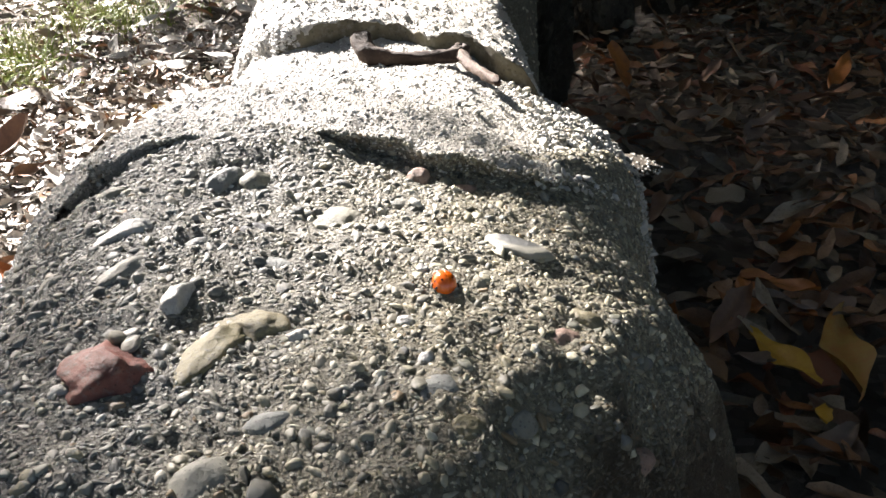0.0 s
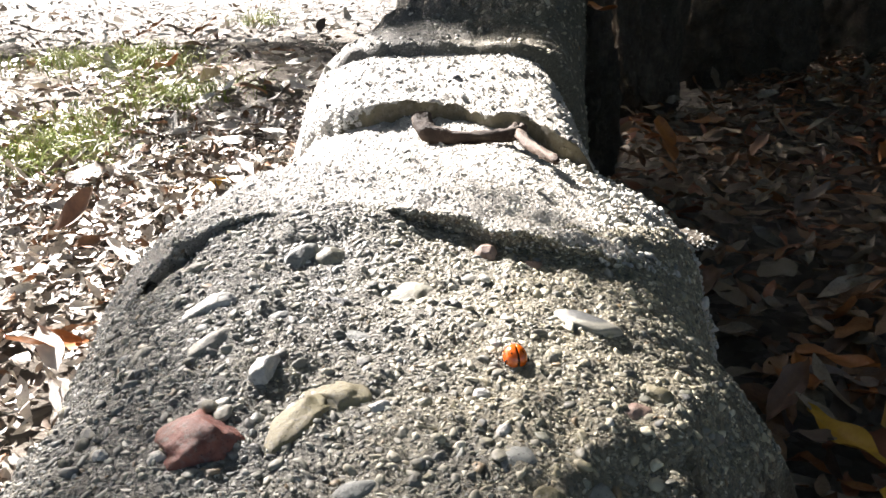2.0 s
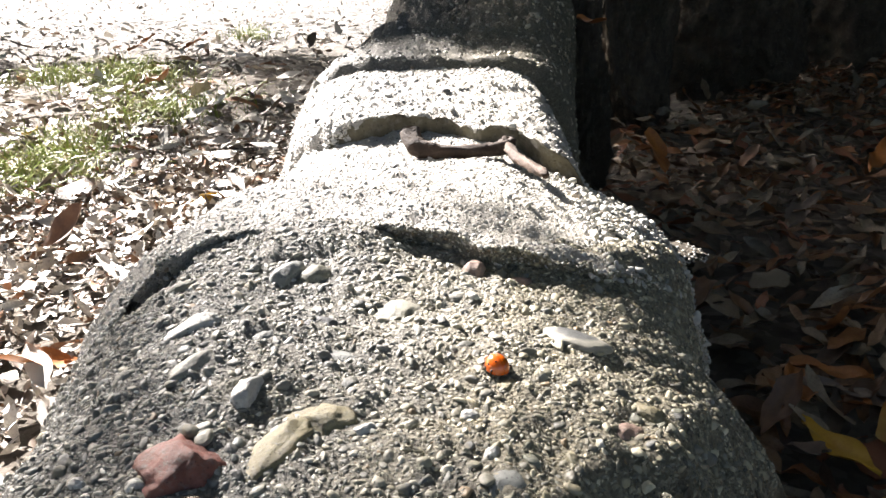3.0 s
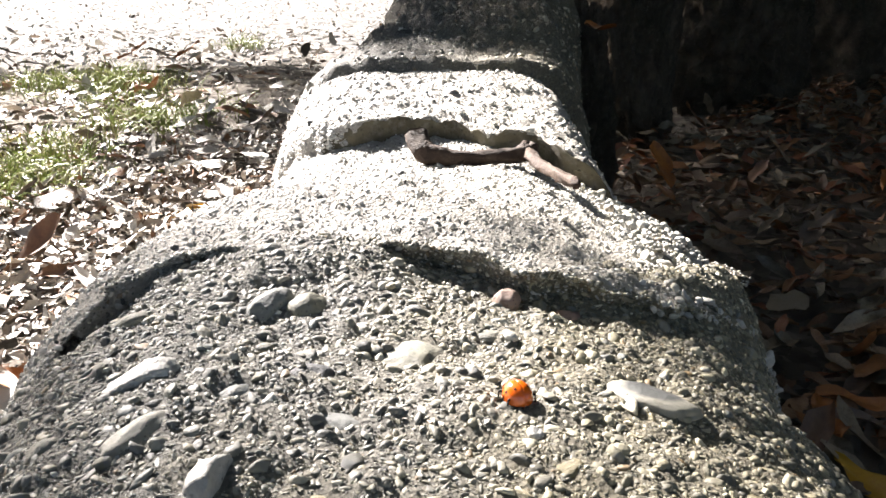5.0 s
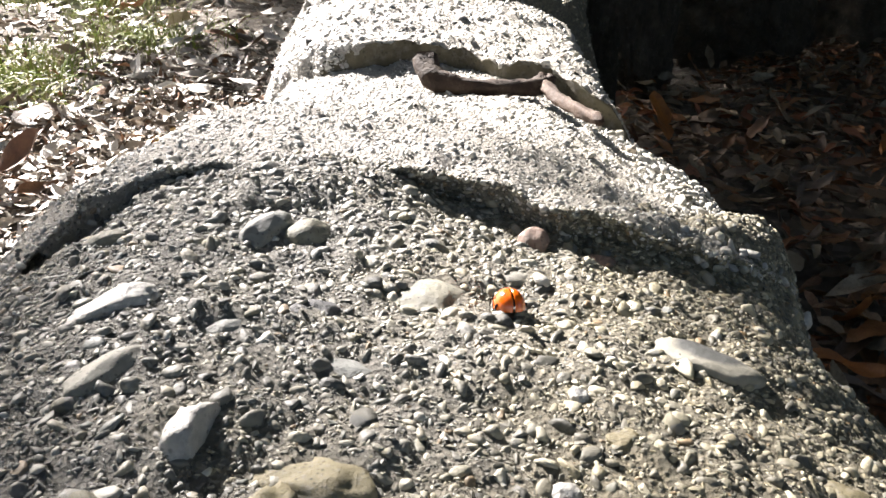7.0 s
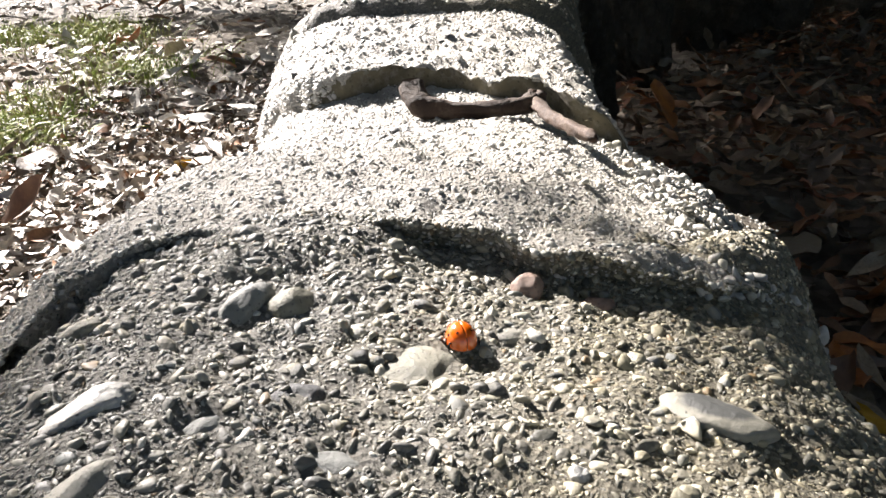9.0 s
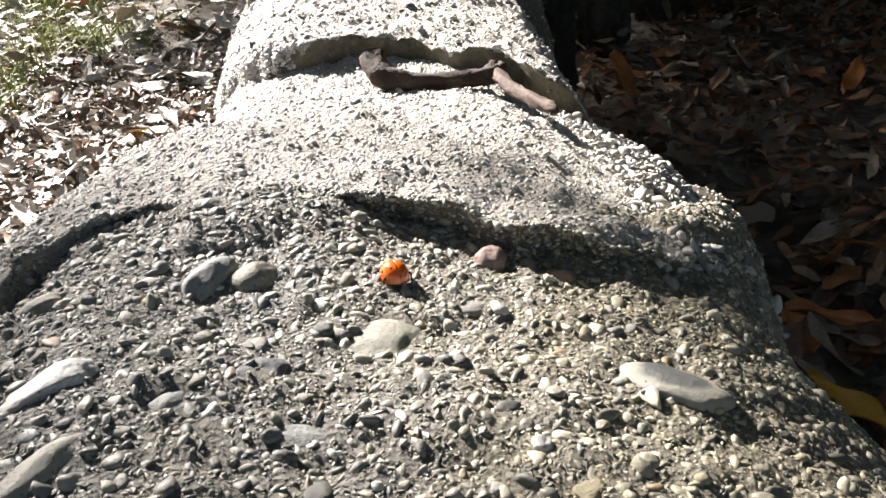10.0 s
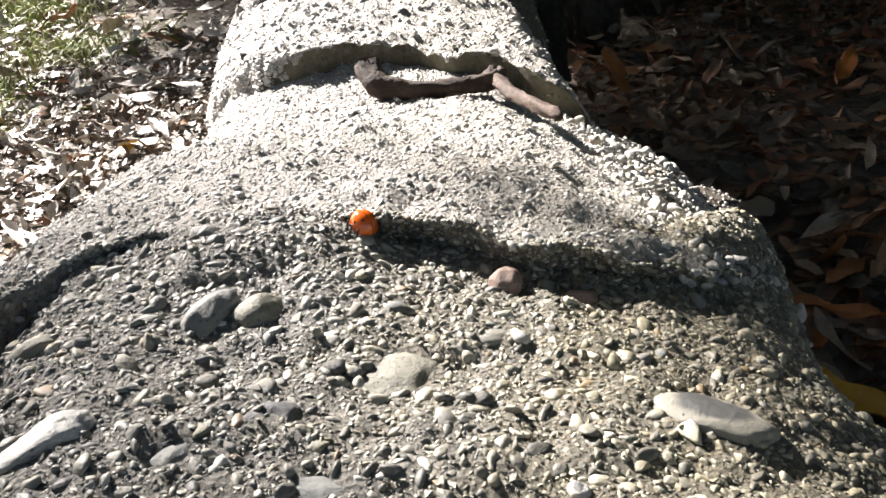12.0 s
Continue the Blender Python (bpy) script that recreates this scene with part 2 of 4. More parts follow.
def turns(yaw, pitch, roll):
    """Rows of rotation matrices from rows of angles."""
    cz, sz, cx, sx, cy, sy = np.cos(yaw), np.sin(yaw), np.cos(pitch), np.sin(pitch), np.cos(roll), np.sin(roll)
    o, z = np.ones_like(yaw), np.zeros_like(yaw)
    rz = np.stack([cz, -sz, z, sz, cz, z, z, z, o], -1).reshape(-1, 3, 3)
    rx = np.stack([o, z, z, z, cx, -sx, z, sx, cx], -1).reshape(-1, 3, 3)
    ry = np.stack([cy, z, sy, z, o, z, -sy, z, cy], -1).reshape(-1, 3, 3)
    return rz @ rx @ ry


def scatter(shapes, faces, places, rot, size):
    """Copies of some shapes joined: vertices and faces."""
    n = len(places)
    pick = np.random.default_rng(n).integers(0, len(shapes), n)
    v = np.asarray(shapes)[pick] * size[:, None, :]
    v = np.einsum("nij,nkj->nki", rot, v) + places[:, None]
    f = faces[None] + (np.arange(n) * v.shape[1])[:, None, None]
    return v.reshape(-1, 3), f.reshape(-1, faces.shape[1])


# ---- the wall's surface ----
EDGE_Y = (-0.30, 0.13, 0.171, 0.197, 0.226, 0.262, 0.30, 0.342, 0.40, 0.515, 0.60, 0.676, 0.96)
EDGE_L = (-0.085, -0.091, -0.101, -0.107, -0.111, -0.105, -0.096, -0.088, -0.095, -0.112, -0.104, -0.080, -0.09)
RIGHT_Y = (-0.30, 0.105, 0.135, 0.165, 0.19, 0.215, 0.26, 0.295, 0.325, 0.340, 0.352, 0.38, 0.41, 0.50, 0.75, 1.0)
RIGHT_X = (0.074, 0.074, 0.055, 0.047, 0.050, 0.056, 0.058, 0.067, 0.082, 0.083, 0.066, 0.054, 0.050, 0.046, 0.060, 0.09)
RIDGE_X = (-0.12, -0.087, -0.083, -0.076, -0.062, -0.044, -0.029, -0.014, 0.0, 0.012, 0.026, 0.040, 0.058, 0.08, 0.1)
RIDGE_Y = (0.146, 0.168, 0.184, 0.193, 0.198, 0.1995, 0.196, 0.191, 0.184, 0.179, 0.183, 0.196, 0.214, 0.235, 0.25)
STEP_X = (-0.12, -0.090, -0.072, -0.060, -0.036, -0.008, 0.012, 0.026, 0.06, 0.12)
STEP_Y = (0.405, 0.378, 0.360, 0.357, 0.367, 0.355, 0.349, 0.330, 0.320, 0.310)
MID = -0.02
RIGHT_P = 3.0
P_AT, P_RIGHT = (0.105, 0.14, 0.19, 0.26, 0.345, 0.36, 0.5), (6.0, 3.4, 5.0, 9.0, 9.0, 5.0, 5.0)


def cross(x, y, k=1):
    """How high the wall's cross-section stands at x, 0 to 1 of its top."""
    y = np.maximum(y, 0.40) if k > 1 else y
    left = np.maximum((MID - np.interp(y, EDGE_Y, EDGE_L)) / 0.827, 0.01)
    p = np.interp(y, P_AT, P_RIGHT)
    right = np.maximum((np.interp(y, RIGHT_Y, RIGHT_X) - (0.012 if k == 2 else 0.0) - MID) / (1 - 0.907**p) ** (1 / p), 0.01)
    s = (x - MID) / np.where(x < MID, left, right)
    p = np.where(x < MID, 5.0, p)
    return np.maximum(1 - np.minimum(np.abs(s), 1) ** p, 0) ** (1 / p), left, right


def stone_edges(k, x):
    ridge, step = np.interp(x, RIDGE_X, RIDGE_Y), np.interp(x, STEP_X, STEP_Y)
    ridge = ridge + rough_noise(3, x, 0 * x, (0.011, 0.005), (0.0022, 0.0014))
    step = step + rough_noise(4, x, 0 * x, (0.016, 0.006), (0.004, 0.0022))
    zero = np.zeros_like(x)
    return [(zero - 0.32, ridge + 0.03), (ridge, step + 0.025), (step, zero + 0.525), (zero + 0.505 + 0.1 * x, zero + 0.64), (zero + 0.620 - 0.2 * np.abs(x + 0.03), zero + 1.05)][k]


def under_lip(x, y):
    """The first stone is hollowed under the lip of the next, or reaches up to it."""
    depth = np.interp(x, (-0.10, -0.085, -0.075, -0.045, -0.030, -0.019, -0.008, 0.02, 0.05), (0.010, 0.008, 0.001, -0.0036, -0.0036, 0.0000, 0.0022, 0.0020, 0.0016))
    off = y - np.interp(x, RIDGE_X, RIDGE_Y)
    return -depth * np.exp(-(((off + 0.002) / np.where(depth < 0, 0.014, 0.010)) ** 2))


def chipped(x, y):
    """A corner has broken off the first stone on its shaded side, down to a ledge."""
    off = (x - 0.029) * 0.79 - (y - 0.127) * 0.61 + rough_noise(9, x, y, (0.016, 0.006), (0.004, 0.0025))
    t = (off / 0.034).clip(0, 1)
    return 0.048 * t * t * (3 - 2 * t)


def stone_top(k, x, y):
    return [0.2345 + 0.05 * (y - 0.15).clip(-0.1, 0.0) + 0.06 * (-0.03 - x).clip(0, 0.03) - 0.05 * (x - 0.0).clip(0, 0.1) + under_lip(x, y) - chipped(x, y),
            np.interp(y, (0.12, 0.15, 0.19, 0.25, 0.30, 0.33, 0.37), (0.2350, 0.2378, 0.2404, 0.2370, 0.2292, 0.2246, 0.2240)) - 0.14 * (-0.055 - x).clip(0, 0.08) - 0.07 * (x - 0.0).clip(0, 0.1) - 0.11 * (x + 0.01).clip(0, 0.05) * np.interp(y, (0.21, 0.29), (1.0, 0.0)) + 0.12 * (-0.05 - x).clip(0, 0.06) * np.interp(y, (0.28, 0.34), (0.0, 1.0)) - 0.38 * (x - 0.004).clip(0, 0.1) * np.interp(y, (0.195, 0.24, 0.345, 0.37), (0.0, 0.8, 1.0, 0.6)),
            np.interp(y, (0.3, 0.37, 0.45, 0.6), (0.2300, 0.2325, 0.2355, 0.231)),
            0.2385 + 0 * x,
            np.interp(y, (0.6, 0.75, 1.0), (0.243, 0.262, 0.28))][k]


FRONT = (0.02, 0.0025, 0.006, 0.006, 0.03)


def stone_height(k, x, y):
    x, y = np.broadcast_arrays(np.asarray(x, float), np.asarray(y, float))
    f, left, right = cross(x, y, k)
    y0, y1 = stone_edges(k, x)
    near = ((y - y0) / FRONT[k]).clip(0, 1)
    far = ((y1 - y) / 0.015).clip(0, 1)
    drop = (1 - np.sqrt(1 - (1 - near) ** 2)) * (0.006, 0.008, 0.009, 0.012, 0.035)[k] + (1 - np.sqrt(1 - (1 - far) ** 2)) * 0.01
    z = stone_top(k, x, y) - drop
    z = z + rough_noise(40 + k, x, y, (0.05, 0.018, 0.007, 0.0034, 0.0021), (0.0012, 0.0008, 0.0008, 0.0006, 0.0005)) * f * (1, 1.2, 1.5, 2.4, 4.0)[k]
    return z * f


def surface(x, y):
    """The wall's top at x, y, whichever stone lies highest there."""
    x, y = np.atleast_1d(x).astype(float), np.atleast_1d(y).astype(float)
    best = np.zeros_like(x)
    for k in range(5):
        y0, y1 = stone_edges(k, x)
        best = np.maximum(best, np.where((y >= y0) & (y <= y1), stone_height(k, x, y), 0))
    return best


# ---- the wall ----
STONE_LABELS = ("rough grey exposed-aggregate concrete coping stone, worn and shaded", "pale sunlit concrete coping stone with fine gravel", "dusty concrete coping stone coloured pale for sunlight, with a brown mossy front edge",
                "thin grey concrete coping stone in half shade", "dark mossy concrete coping stone in tree shade")


def wall_stone(k, wall, rows_v, n_top, n_flank):
    v = np.asarray(rows_v)
    side = []
    for p, turn in ((5.0, -1), (RIGHT_P, 1)):
        flat = np.linspace(0, 0.85, n_top)
        f0 = (1 - 0.85**p) ** (1 / p)
        f = np.linspace(f0, 0.0, n_flank + 1)[1:]
        s = turn * np.r_[flat, (1 - f**p) ** (1 / p)]
        side.append(s if turn > 0 else s[::-1])
    s = np.r_[side[0][:-1], side[1]]
    sg, vg = np.meshgrid(s, v, indexing="ij")
    x = MID + sg * 0.1
    for _ in range(4):
        y0, y1 = stone_edges(k, x)
        y = y0 + vg * (y1 - y0)
        _, left, right = cross(x, y, k)
        x = MID + sg * np.where(sg < 0, left, right)
    z = stone_height(k, x, y)
    f, _, _ = cross(x, y, k)
    side_bump = rough_noise(70 + k, y, z, (0.06, 0.022, 0.008), (0.007, 0.0045, 0.0024)) * (1 - f) ** 0.6
    x = x - np.sign(x - MID) * side_bump
    if k in (1, 2):
        y = y + 0.007 * (1 - (vg * (y1 - y0) / FRONT[k]).clip(0, 1)) ** 1.5 * np.interp(x, ((-0.085, -0.07), (-0.072, -0.045))[k - 1] + (0.03, 0.05), (0.0, 1.0, 1.0, 0.3))
    verts = np.stack([x, y, z], -1)
    if k > 1:
        foot = verts[:, :1] * (1, 1, 0) + (0, 0.008, 0)
        verts = np.concatenate([foot, verts], 1)
    ob = mesh_object("stone", verts.reshape(-1, 3), grid_faces(*verts.shape[:2])[:, ::-1], (CONCRETE, SUNLIT_CONCRETE, SUNLIT_CONCRETE, DARK_CONCRETE, DARK_CONCRETE)[k], wall)
    tagged(ob, STONE_LABELS[k])
    # Second stone: darker lip rows paint in its shade; third: brown moss.
    if k in (1, 2):
        ob.data.materials.append(CONCRETE if k == 1 else MOSSY)
        rows = verts.shape[1] - 1
        slots = np.zeros(len(ob.data.polygons), dtype=np.int32)
        face = np.arange(len(slots))
        middle = (verts[:-1, 0, 0] > (-0.075, -0.075)[k - 1]) & (verts[:-1, 0, 0] < 0.04)
        deep = (4, 6)[k - 1] * np.clip((verts[:-1, 0, 0] + 0.08) / 0.03, 0, 1) + np.random.default_rng(k).normal(0, 0.3, len(middle))
        slots[(face % rows < deep[face // rows]) & middle[face // rows]] = 1
        ob.data.polygons.foreach_set("material_index", slots)
    return ob, verts


def sample(verts, n, rng, keep=None):
    """Places and normals spread evenly over a grid of vertices."""
    a, b, c = verts[:-1, :-1], verts[1:, :-1], verts[:-1, 1:]
    normal = -np.cross(c - a, b - a)
    area = np.linalg.norm(normal, axis=-1)
    normal = normal / np.maximum(area, 1e-12)[..., None]
    weight = area * (0.35 + 0.65 * np.abs(normal[..., 2]))
    if keep is not None:
        weight = weight * keep(a)
    flat = weight.ravel() / weight.sum()
    pick = rng.choice(flat.size, n, p=flat)
    u, w = rng.random((2, n, 1))
    place = a.reshape(-1, 3)[pick] + u * (b - a).reshape(-1, 3)[pick] + w * (c - a).reshape(-1, 3)[pick]
    return place, normal.reshape(-1, 3)[pick]


def pebble_shapes(rng, level, count, cuts=5, least=0.55):
    base, faces = ICO[level]
    out = []
    for _ in range(count):
        v = base.copy()
        for _ in range(cuts):
            n = rng.normal(size=3)
            n /= np.linalg.norm(n)
            v = v - np.maximum(v @ n - rng.uniform(least, 0.92), 0)[:, None] * n
        out.append(v * rng.uniform(0.92, 1.08, (len(v), 1)) if level < 3 else v)
    return np.array(out), faces


def frames_on(normal, yaw, rng, tilt=0.25):
    """Rotations that stand z on each normal, turned by yaw and tilted a little."""
    n = normal + rng.normal(size=normal.shape) * tilt
    n /= np.linalg.norm(n, axis=1)[:, None]
    t = np.stack([np.cos(yaw), np.sin(yaw), 0 * yaw], -1)
    x = t - (t * n).sum(1)[:, None] * n
    x /= np.maximum(np.linalg.norm(x, axis=1), 1e-6)[:, None]
    return np.stack([x, np.cross(n, x), n], -1)


def packed(place, r, gap=0.85):
    """Which of the places stay, the largest first, so that neighbours touch but don't run into each other."""
    cell = float(r.max()) * 2
    grid, keep = collections.defaultdict(list), []
    keys = np.floor(place / cell).astype(int).tolist()
    pts, rad = place.tolist(), r.tolist()
    for i in np.argsort(-r).tolist():
        kx, ky, kz = keys[i]
        px, py, pz = pts[i]
        free = True
        for ax in (kx - 1, kx, kx + 1):
            for ay in (ky - 1, ky, ky + 1):
                for az in (kz - 1, kz, kz + 1):
                    for j in grid.get((ax, ay, az), ()):
                        q = pts[j]
                        if (q[0] - px) ** 2 + (q[1] - py) ** 2 + (q[2] - pz) ** 2 < (gap * (rad[i] + rad[j])) ** 2:
                            free = False
                            break
        if free:
            grid[(kx, ky, kz)].append(i)
            keep.append(i)
    return np.array(keep)


def grit_on(stone, verts, n, level, mean, rng, keep=None, material=None, spread=0.42, pack=0.0, sink=(-0.6, 0.1)):
    """Gravel over a stone's vertices; pack: how close the grains may come, 0 for any."""
    place, normal = sample(verts, n, rng, keep)
    r = np.exp(rng.normal(math.log(mean), spread, n)).clip(mean * 0.4, mean * 3.4)
    if pack:
        stay = packed(place, r, pack)
        place, normal, r, n = place[stay], normal[stay], r[stay], len(stay)
    rot = frames_on(normal, rng.uniform(0, 6.28, n), rng, 0.3)
    size = np.stack([r * rng.uniform(1.0, 1.65, n), r * rng.uniform(0.7, 1.05, n), r * rng.uniform(0.5, 0.85, n)], -1)
    shapes, faces = pebble_shapes(rng, level, 24, 10, 0.36)
    v, f = scatter(shapes, faces, place + normal * (r * rng.uniform(*sink, n))[:, None], rot, size)
    ob = mesh_object("gravel", v, f, material or (SUNLIT_GRIT if stone in (STONES[1][0], STONES[2][0]) else GRIT), stone, smooth=level > 0)
    tagged(ob, "fine grey, tan and white gravel set in concrete", kind="stuff")


# ---- larger pebbles set in the wall ----
def hearted_material():
    """Pale limestone with a dark grey core that shows in the middle."""
    m = Mat("pale limestone with a dark grey core", 0.6, 0.5)
    spread = m.node("ShaderNodeVectorMath")
    spread.operation = "MULTIPLY"
    m.link(m.coord, spread.inputs[0])
    spread.inputs[1].default_value = (185.0, 255.0, 0.0)
    far = m.node("ShaderNodeVectorMath")
    far.operation = "LENGTH"
    m.link(spread.outputs[0], far.inputs[0])
    edge = m.mix(0.3, far.outputs["Value"], m.noise(320, 4))
    pale = m.ramp(m.noise(400, 6, 0.7), (0.3, (0.2, 0.19, 0.155)), (0.7, (0.3, 0.287, 0.235)))
    core = m.ramp(m.noise(400, 6, 0.7), (0.3, (0.055, 0.057, 0.054)), (0.7, (0.10, 0.102, 0.096)))
    m.colour(m.mix(m.ramp(edge, (0.66, (0, 0, 0)), (0.8, (1, 1, 1))), core, pale))
    return m.bump(m.noise(800, 6, 0.7), 0.5, 0.0006).m


P_RED = pebble_material("red jasper", (0.12, 0.04, 0.03), (0.26, 0.095, 0.07))
P_WHITE = pebble_material("milky quartz", (0.33, 0.323, 0.30), (0.58, 0.57, 0.535), 180, 0.4)
P_OCHRE = pebble_material("ochre sandstone", (0.152, 0.129, 0.068), (0.258, 0.224, 0.129))
P_RIM = pebble_material("pale grey limestone", (0.189, 0.182, 0.152), (0.287, 0.276, 0.234))
P_HEART = hearted_material()
P_TAN = pebble_material("pale sandstone", (0.168, 0.161, 0.122), (0.252, 0.241, 0.185))
P_GREY = pebble_material("grey limestone", (0.18, 0.173, 0.143), (0.285, 0.275, 0.23))
P_BLUE = pebble_material("blue-grey slate", (0.156, 0.162, 0.150), (0.254, 0.258, 0.238))
P_PINK = pebble_material("pink feldspar", (0.19, 0.12, 0.09), (0.33, 0.23, 0.18))
P_DARK = pebble_material("dark basalt", (0.05, 0.052, 0.055), (0.11, 0.11, 0.11))
# material, x, y, length, width, height, turn, sunk (0: half out), label
PEBBLES = (
    (P_RED, -0.0505, 0.1048, 0.0150, 0.0180, 0.0120, 38, 0.18, "dull red angular jasper pebble"),
    (P_WHITE, -0.0448, 0.1242, 0.0140, 0.0056, 0.0064, 84, 0.10, "white milky quartz pebble"),
    (P_WHITE, -0.0618, 0.1476, 0.0135, 0.0074, 0.0056, 37, 0.14, "white quartz pebble"),
    (P_RIM, -0.0576, 0.1331, 0.0150, 0.0054, 0.0046, 56, 0.14, "long pale pebble"),
    (P_OCHRE, -0.0312, 0.1195, 0.0150, 0.0125, 0.0060, 5, 0.30, "flat ochre sandstone pebble"),
    (P_OCHRE, -0.0366, 0.1110, 0.0225, 0.0086, 0.0056, 74, 0.30, "flat ochre sandstone pebble"),
    (P_TAN, -0.0218, 0.1590, 0.0150, 0.0142, 0.0052, 10, 0.2, "flat round pale sandstone pebble"),
    (P_HEART, 0.0148, 0.1490, 0.0165, 0.0105, 0.0044, -28, 0.26, "flat pale grey pebble with a dark heart"),
    (P_WHITE, -0.0064, 0.1212, 0.0048, 0.0042, 0.0040, 10, 0.2, "square white chip"),
    (P_WHITE, -0.0235, 0.1162, 0.0052, 0.0038, 0.0038, 40, 0.2, "white chip"),
    (P_PINK, -0.0058, 0.1835, 0.0064, 0.0060, 0.0062, 20, 0.0, "pink feldspar pebble"),
    (P_BLUE, -0.0483, 0.1738, 0.0120, 0.0066, 0.0056, 58, 0.15, "smooth grey oval pebble"),
    (P_TAN, -0.0415, 0.1745, 0.0098, 0.0074, 0.0064, 45, 0.08, "tan-grey pebble"),
    (P_GREY, -0.0091, 0.1667, 0.0088, 0.0048, 0.0036, 8, 0.3, "dark grey flat pebble"),
    (P_PINK, 0.0052, 0.1797, 0.0066, 0.0056, 0.0044, 0, 0.25, "tan pebble"),
    (P_TAN, -0.0717, 0.1695, 0.0090, 0.0042, 0.0040, 35, 0.25, "long pale pebble"),
    (P_WHITE, -0.0035, 0.1356, 0.0032, 0.0028, 0.0032, 80, 0.1, "small white chip"),
    (P_WHITE, -0.0024, 0.1097, 0.0034, 0.0030, 0.0032, 20, 0.1, "small white chip"),
    (P_WHITE, -0.0661, 0.1036, 0.0042, 0.0030, 0.0030, -20, 0.15, "small white chip"),
    (P_BLUE, -0.0243, 0.0952, 0.0092, 0.0054, 0.0044, 15, 0.25, "blue-grey oval pebble"),
    (P_PINK, 0.0317, 0.1070, 0.0075, 0.0060, 0.0056, 30, 0.1, "rusty tan pebble"),
    (P_BLUE, -0.0003, 0.1023, 0.0085, 0.0070, 0.0040, 60, 0.35, "grey slate pebble"),
    (P_GREY, -0.0310, 0.0830, 0.0115, 0.0090, 0.0070, 70, 0.2, "pale grey lump"),
    (P_OCHRE, 0.0040, 0.0950, 0.0062, 0.0050, 0.0046, 0, 0.2, "brown pebble"),
    (P_BLUE, -0.0307, 0.1390, 0.0120, 0.0060, 0.0038, 5, 0.3, "blue-grey flat pebble"),
    (P_BLUE, -0.0460, 0.1440, 0.0075, 0.0050, 0.0036, 40, 0.3, "grey pebble"),
    (P_DARK, -0.0365, 0.1506, 0.0080, 0.0056, 0.0034, 15, 0.3, "dark pebble"),
    (P_OCHRE, 0.0005, 0.1285, 0.0042, 0.0034, 0.0032, 15, 0.2, "ochre chip"),
    (P_PINK, 0.0200, 0.1190, 0.0080, 0.0062, 0.0044, 30, 0.35, "rusty pebble"),
    (P_OCHRE, 0.0250, 0.1260, 0.0075, 0.0060, 0.0044, -30, 0.3, "ochre pebble"),
    (P_GREY, 0.0120, 0.1010, 0.0060, 0.0050, 0.0040, 40, 0.25, "grey pebble"),
    (P_WHITE, -0.0560, 0.1010, 0.0045, 0.0036, 0.0034, 15, 0.2, "white chip"),
    (P_GREY, -0.0700, 0.1330, 0.0060, 0.0044, 0.0040, 60, 0.2, "grey pebble"),
)


def clear_of_pebbles(a):
    """0 where a larger pebble lies, else 1."""
    free = np.ones(a.shape[:-1])
    for _, x, y, ln, wd, ht, turn, sunk, label in PEBBLES:
        c, s = math.cos(radians(turn)), math.sin(radians(turn))
        u, w = (a[..., 0] - x) * c + (a[..., 1] - y) * s, (a[..., 1] - y) * c - (a[..., 0] - x) * s
        free = np.where((u / ln * 3.3) ** 2 + (w / wd * 3.3) ** 2 < 1, 0, free)
    return free


wall = tagged(new("garden_wall"), "low rounded garden wall of rough aggregate concrete stones", "garden wall")
rng = np.random.default_rng(5)
V_NEAR = np.r_[np.linspace(0, 0.64, 24)[:-1], np.linspace(0.64, 1, 150)]
EDGED = [np.r_[np.linspace(0, 0.03, 7)[:-1], np.linspace(0.03, 1, n)] for n in (110, 90)]
STONES = []
for k, (rows_v, n_top, n_flank) in enumerate(((V_NEAR, 70, 45), (EDGED[0], 62, 40), (EDGED[1], 44, 30), (np.linspace(0, 1, 30), 34, 22), (np.linspace(0, 1, 70), 40, 30))):
    STONES.append(wall_stone(k, wall, rows_v, n_top, n_flank))
TOPS = lambda a: (a[..., 1] > 0.075) * (a[..., 2] > 0.1) * (0.15 + (a[..., 2] > 0.2)) * clear_of_pebbles(a)
UPPER = lambda a: (a[..., 2] > 0.08) * (0.25 + (a[..., 2] > 0.14))
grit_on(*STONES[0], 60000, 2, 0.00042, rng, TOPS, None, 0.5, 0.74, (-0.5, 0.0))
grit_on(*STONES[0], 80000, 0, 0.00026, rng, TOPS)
grit_on(*STONES[1], 60000, 1, 0.00036, rng, UPPER, None, 0.5, 0.74, (-0.35, 0.15))
grit_on(*STONES[1], 20000, 0, 0.0003, rng, UPPER)
grit_on(*STONES[1], 60, 1, 0.0008, rng, lambda a: UPPER(a) * (a[..., 1] > 0.22), P_DARK)
EDGELESS = STONES[2][1][:, 7:]
grit_on(STONES[2][0], EDGELESS, 9000, 1, 0.0008, rng, lambda a: a[..., 2] > 0.06, None, 0.45, 0.8, (-0.35, 0.15))
grit_on(STONES[2][0], EDGELESS, 9000, 0, 0.0006, rng, lambda a: a[..., 2] > 0.06)
grit_on(STONES[2][0], EDGELESS, 150, 1, 0.0012, rng, lambda a: (a[..., 2] > 0.09) * (a[..., 1] < 0.50), P_DARK)
grit_on(*STONES[1], 9000, 2, 0.00058, rng, lambda a: (a[..., 0] > 0.025) * (a[..., 2] > 0.13) * (a[..., 1] < 0.36), None, 0.45, 0.85, (0.2, 0.8))
# Greyer gravel keeps the second stone's shade-coloured lip dark.
grit_on(STONES[1][0], STONES[1][1][20:-20, :6], 4000, 1, 0.00042, rng, None, GRIT)
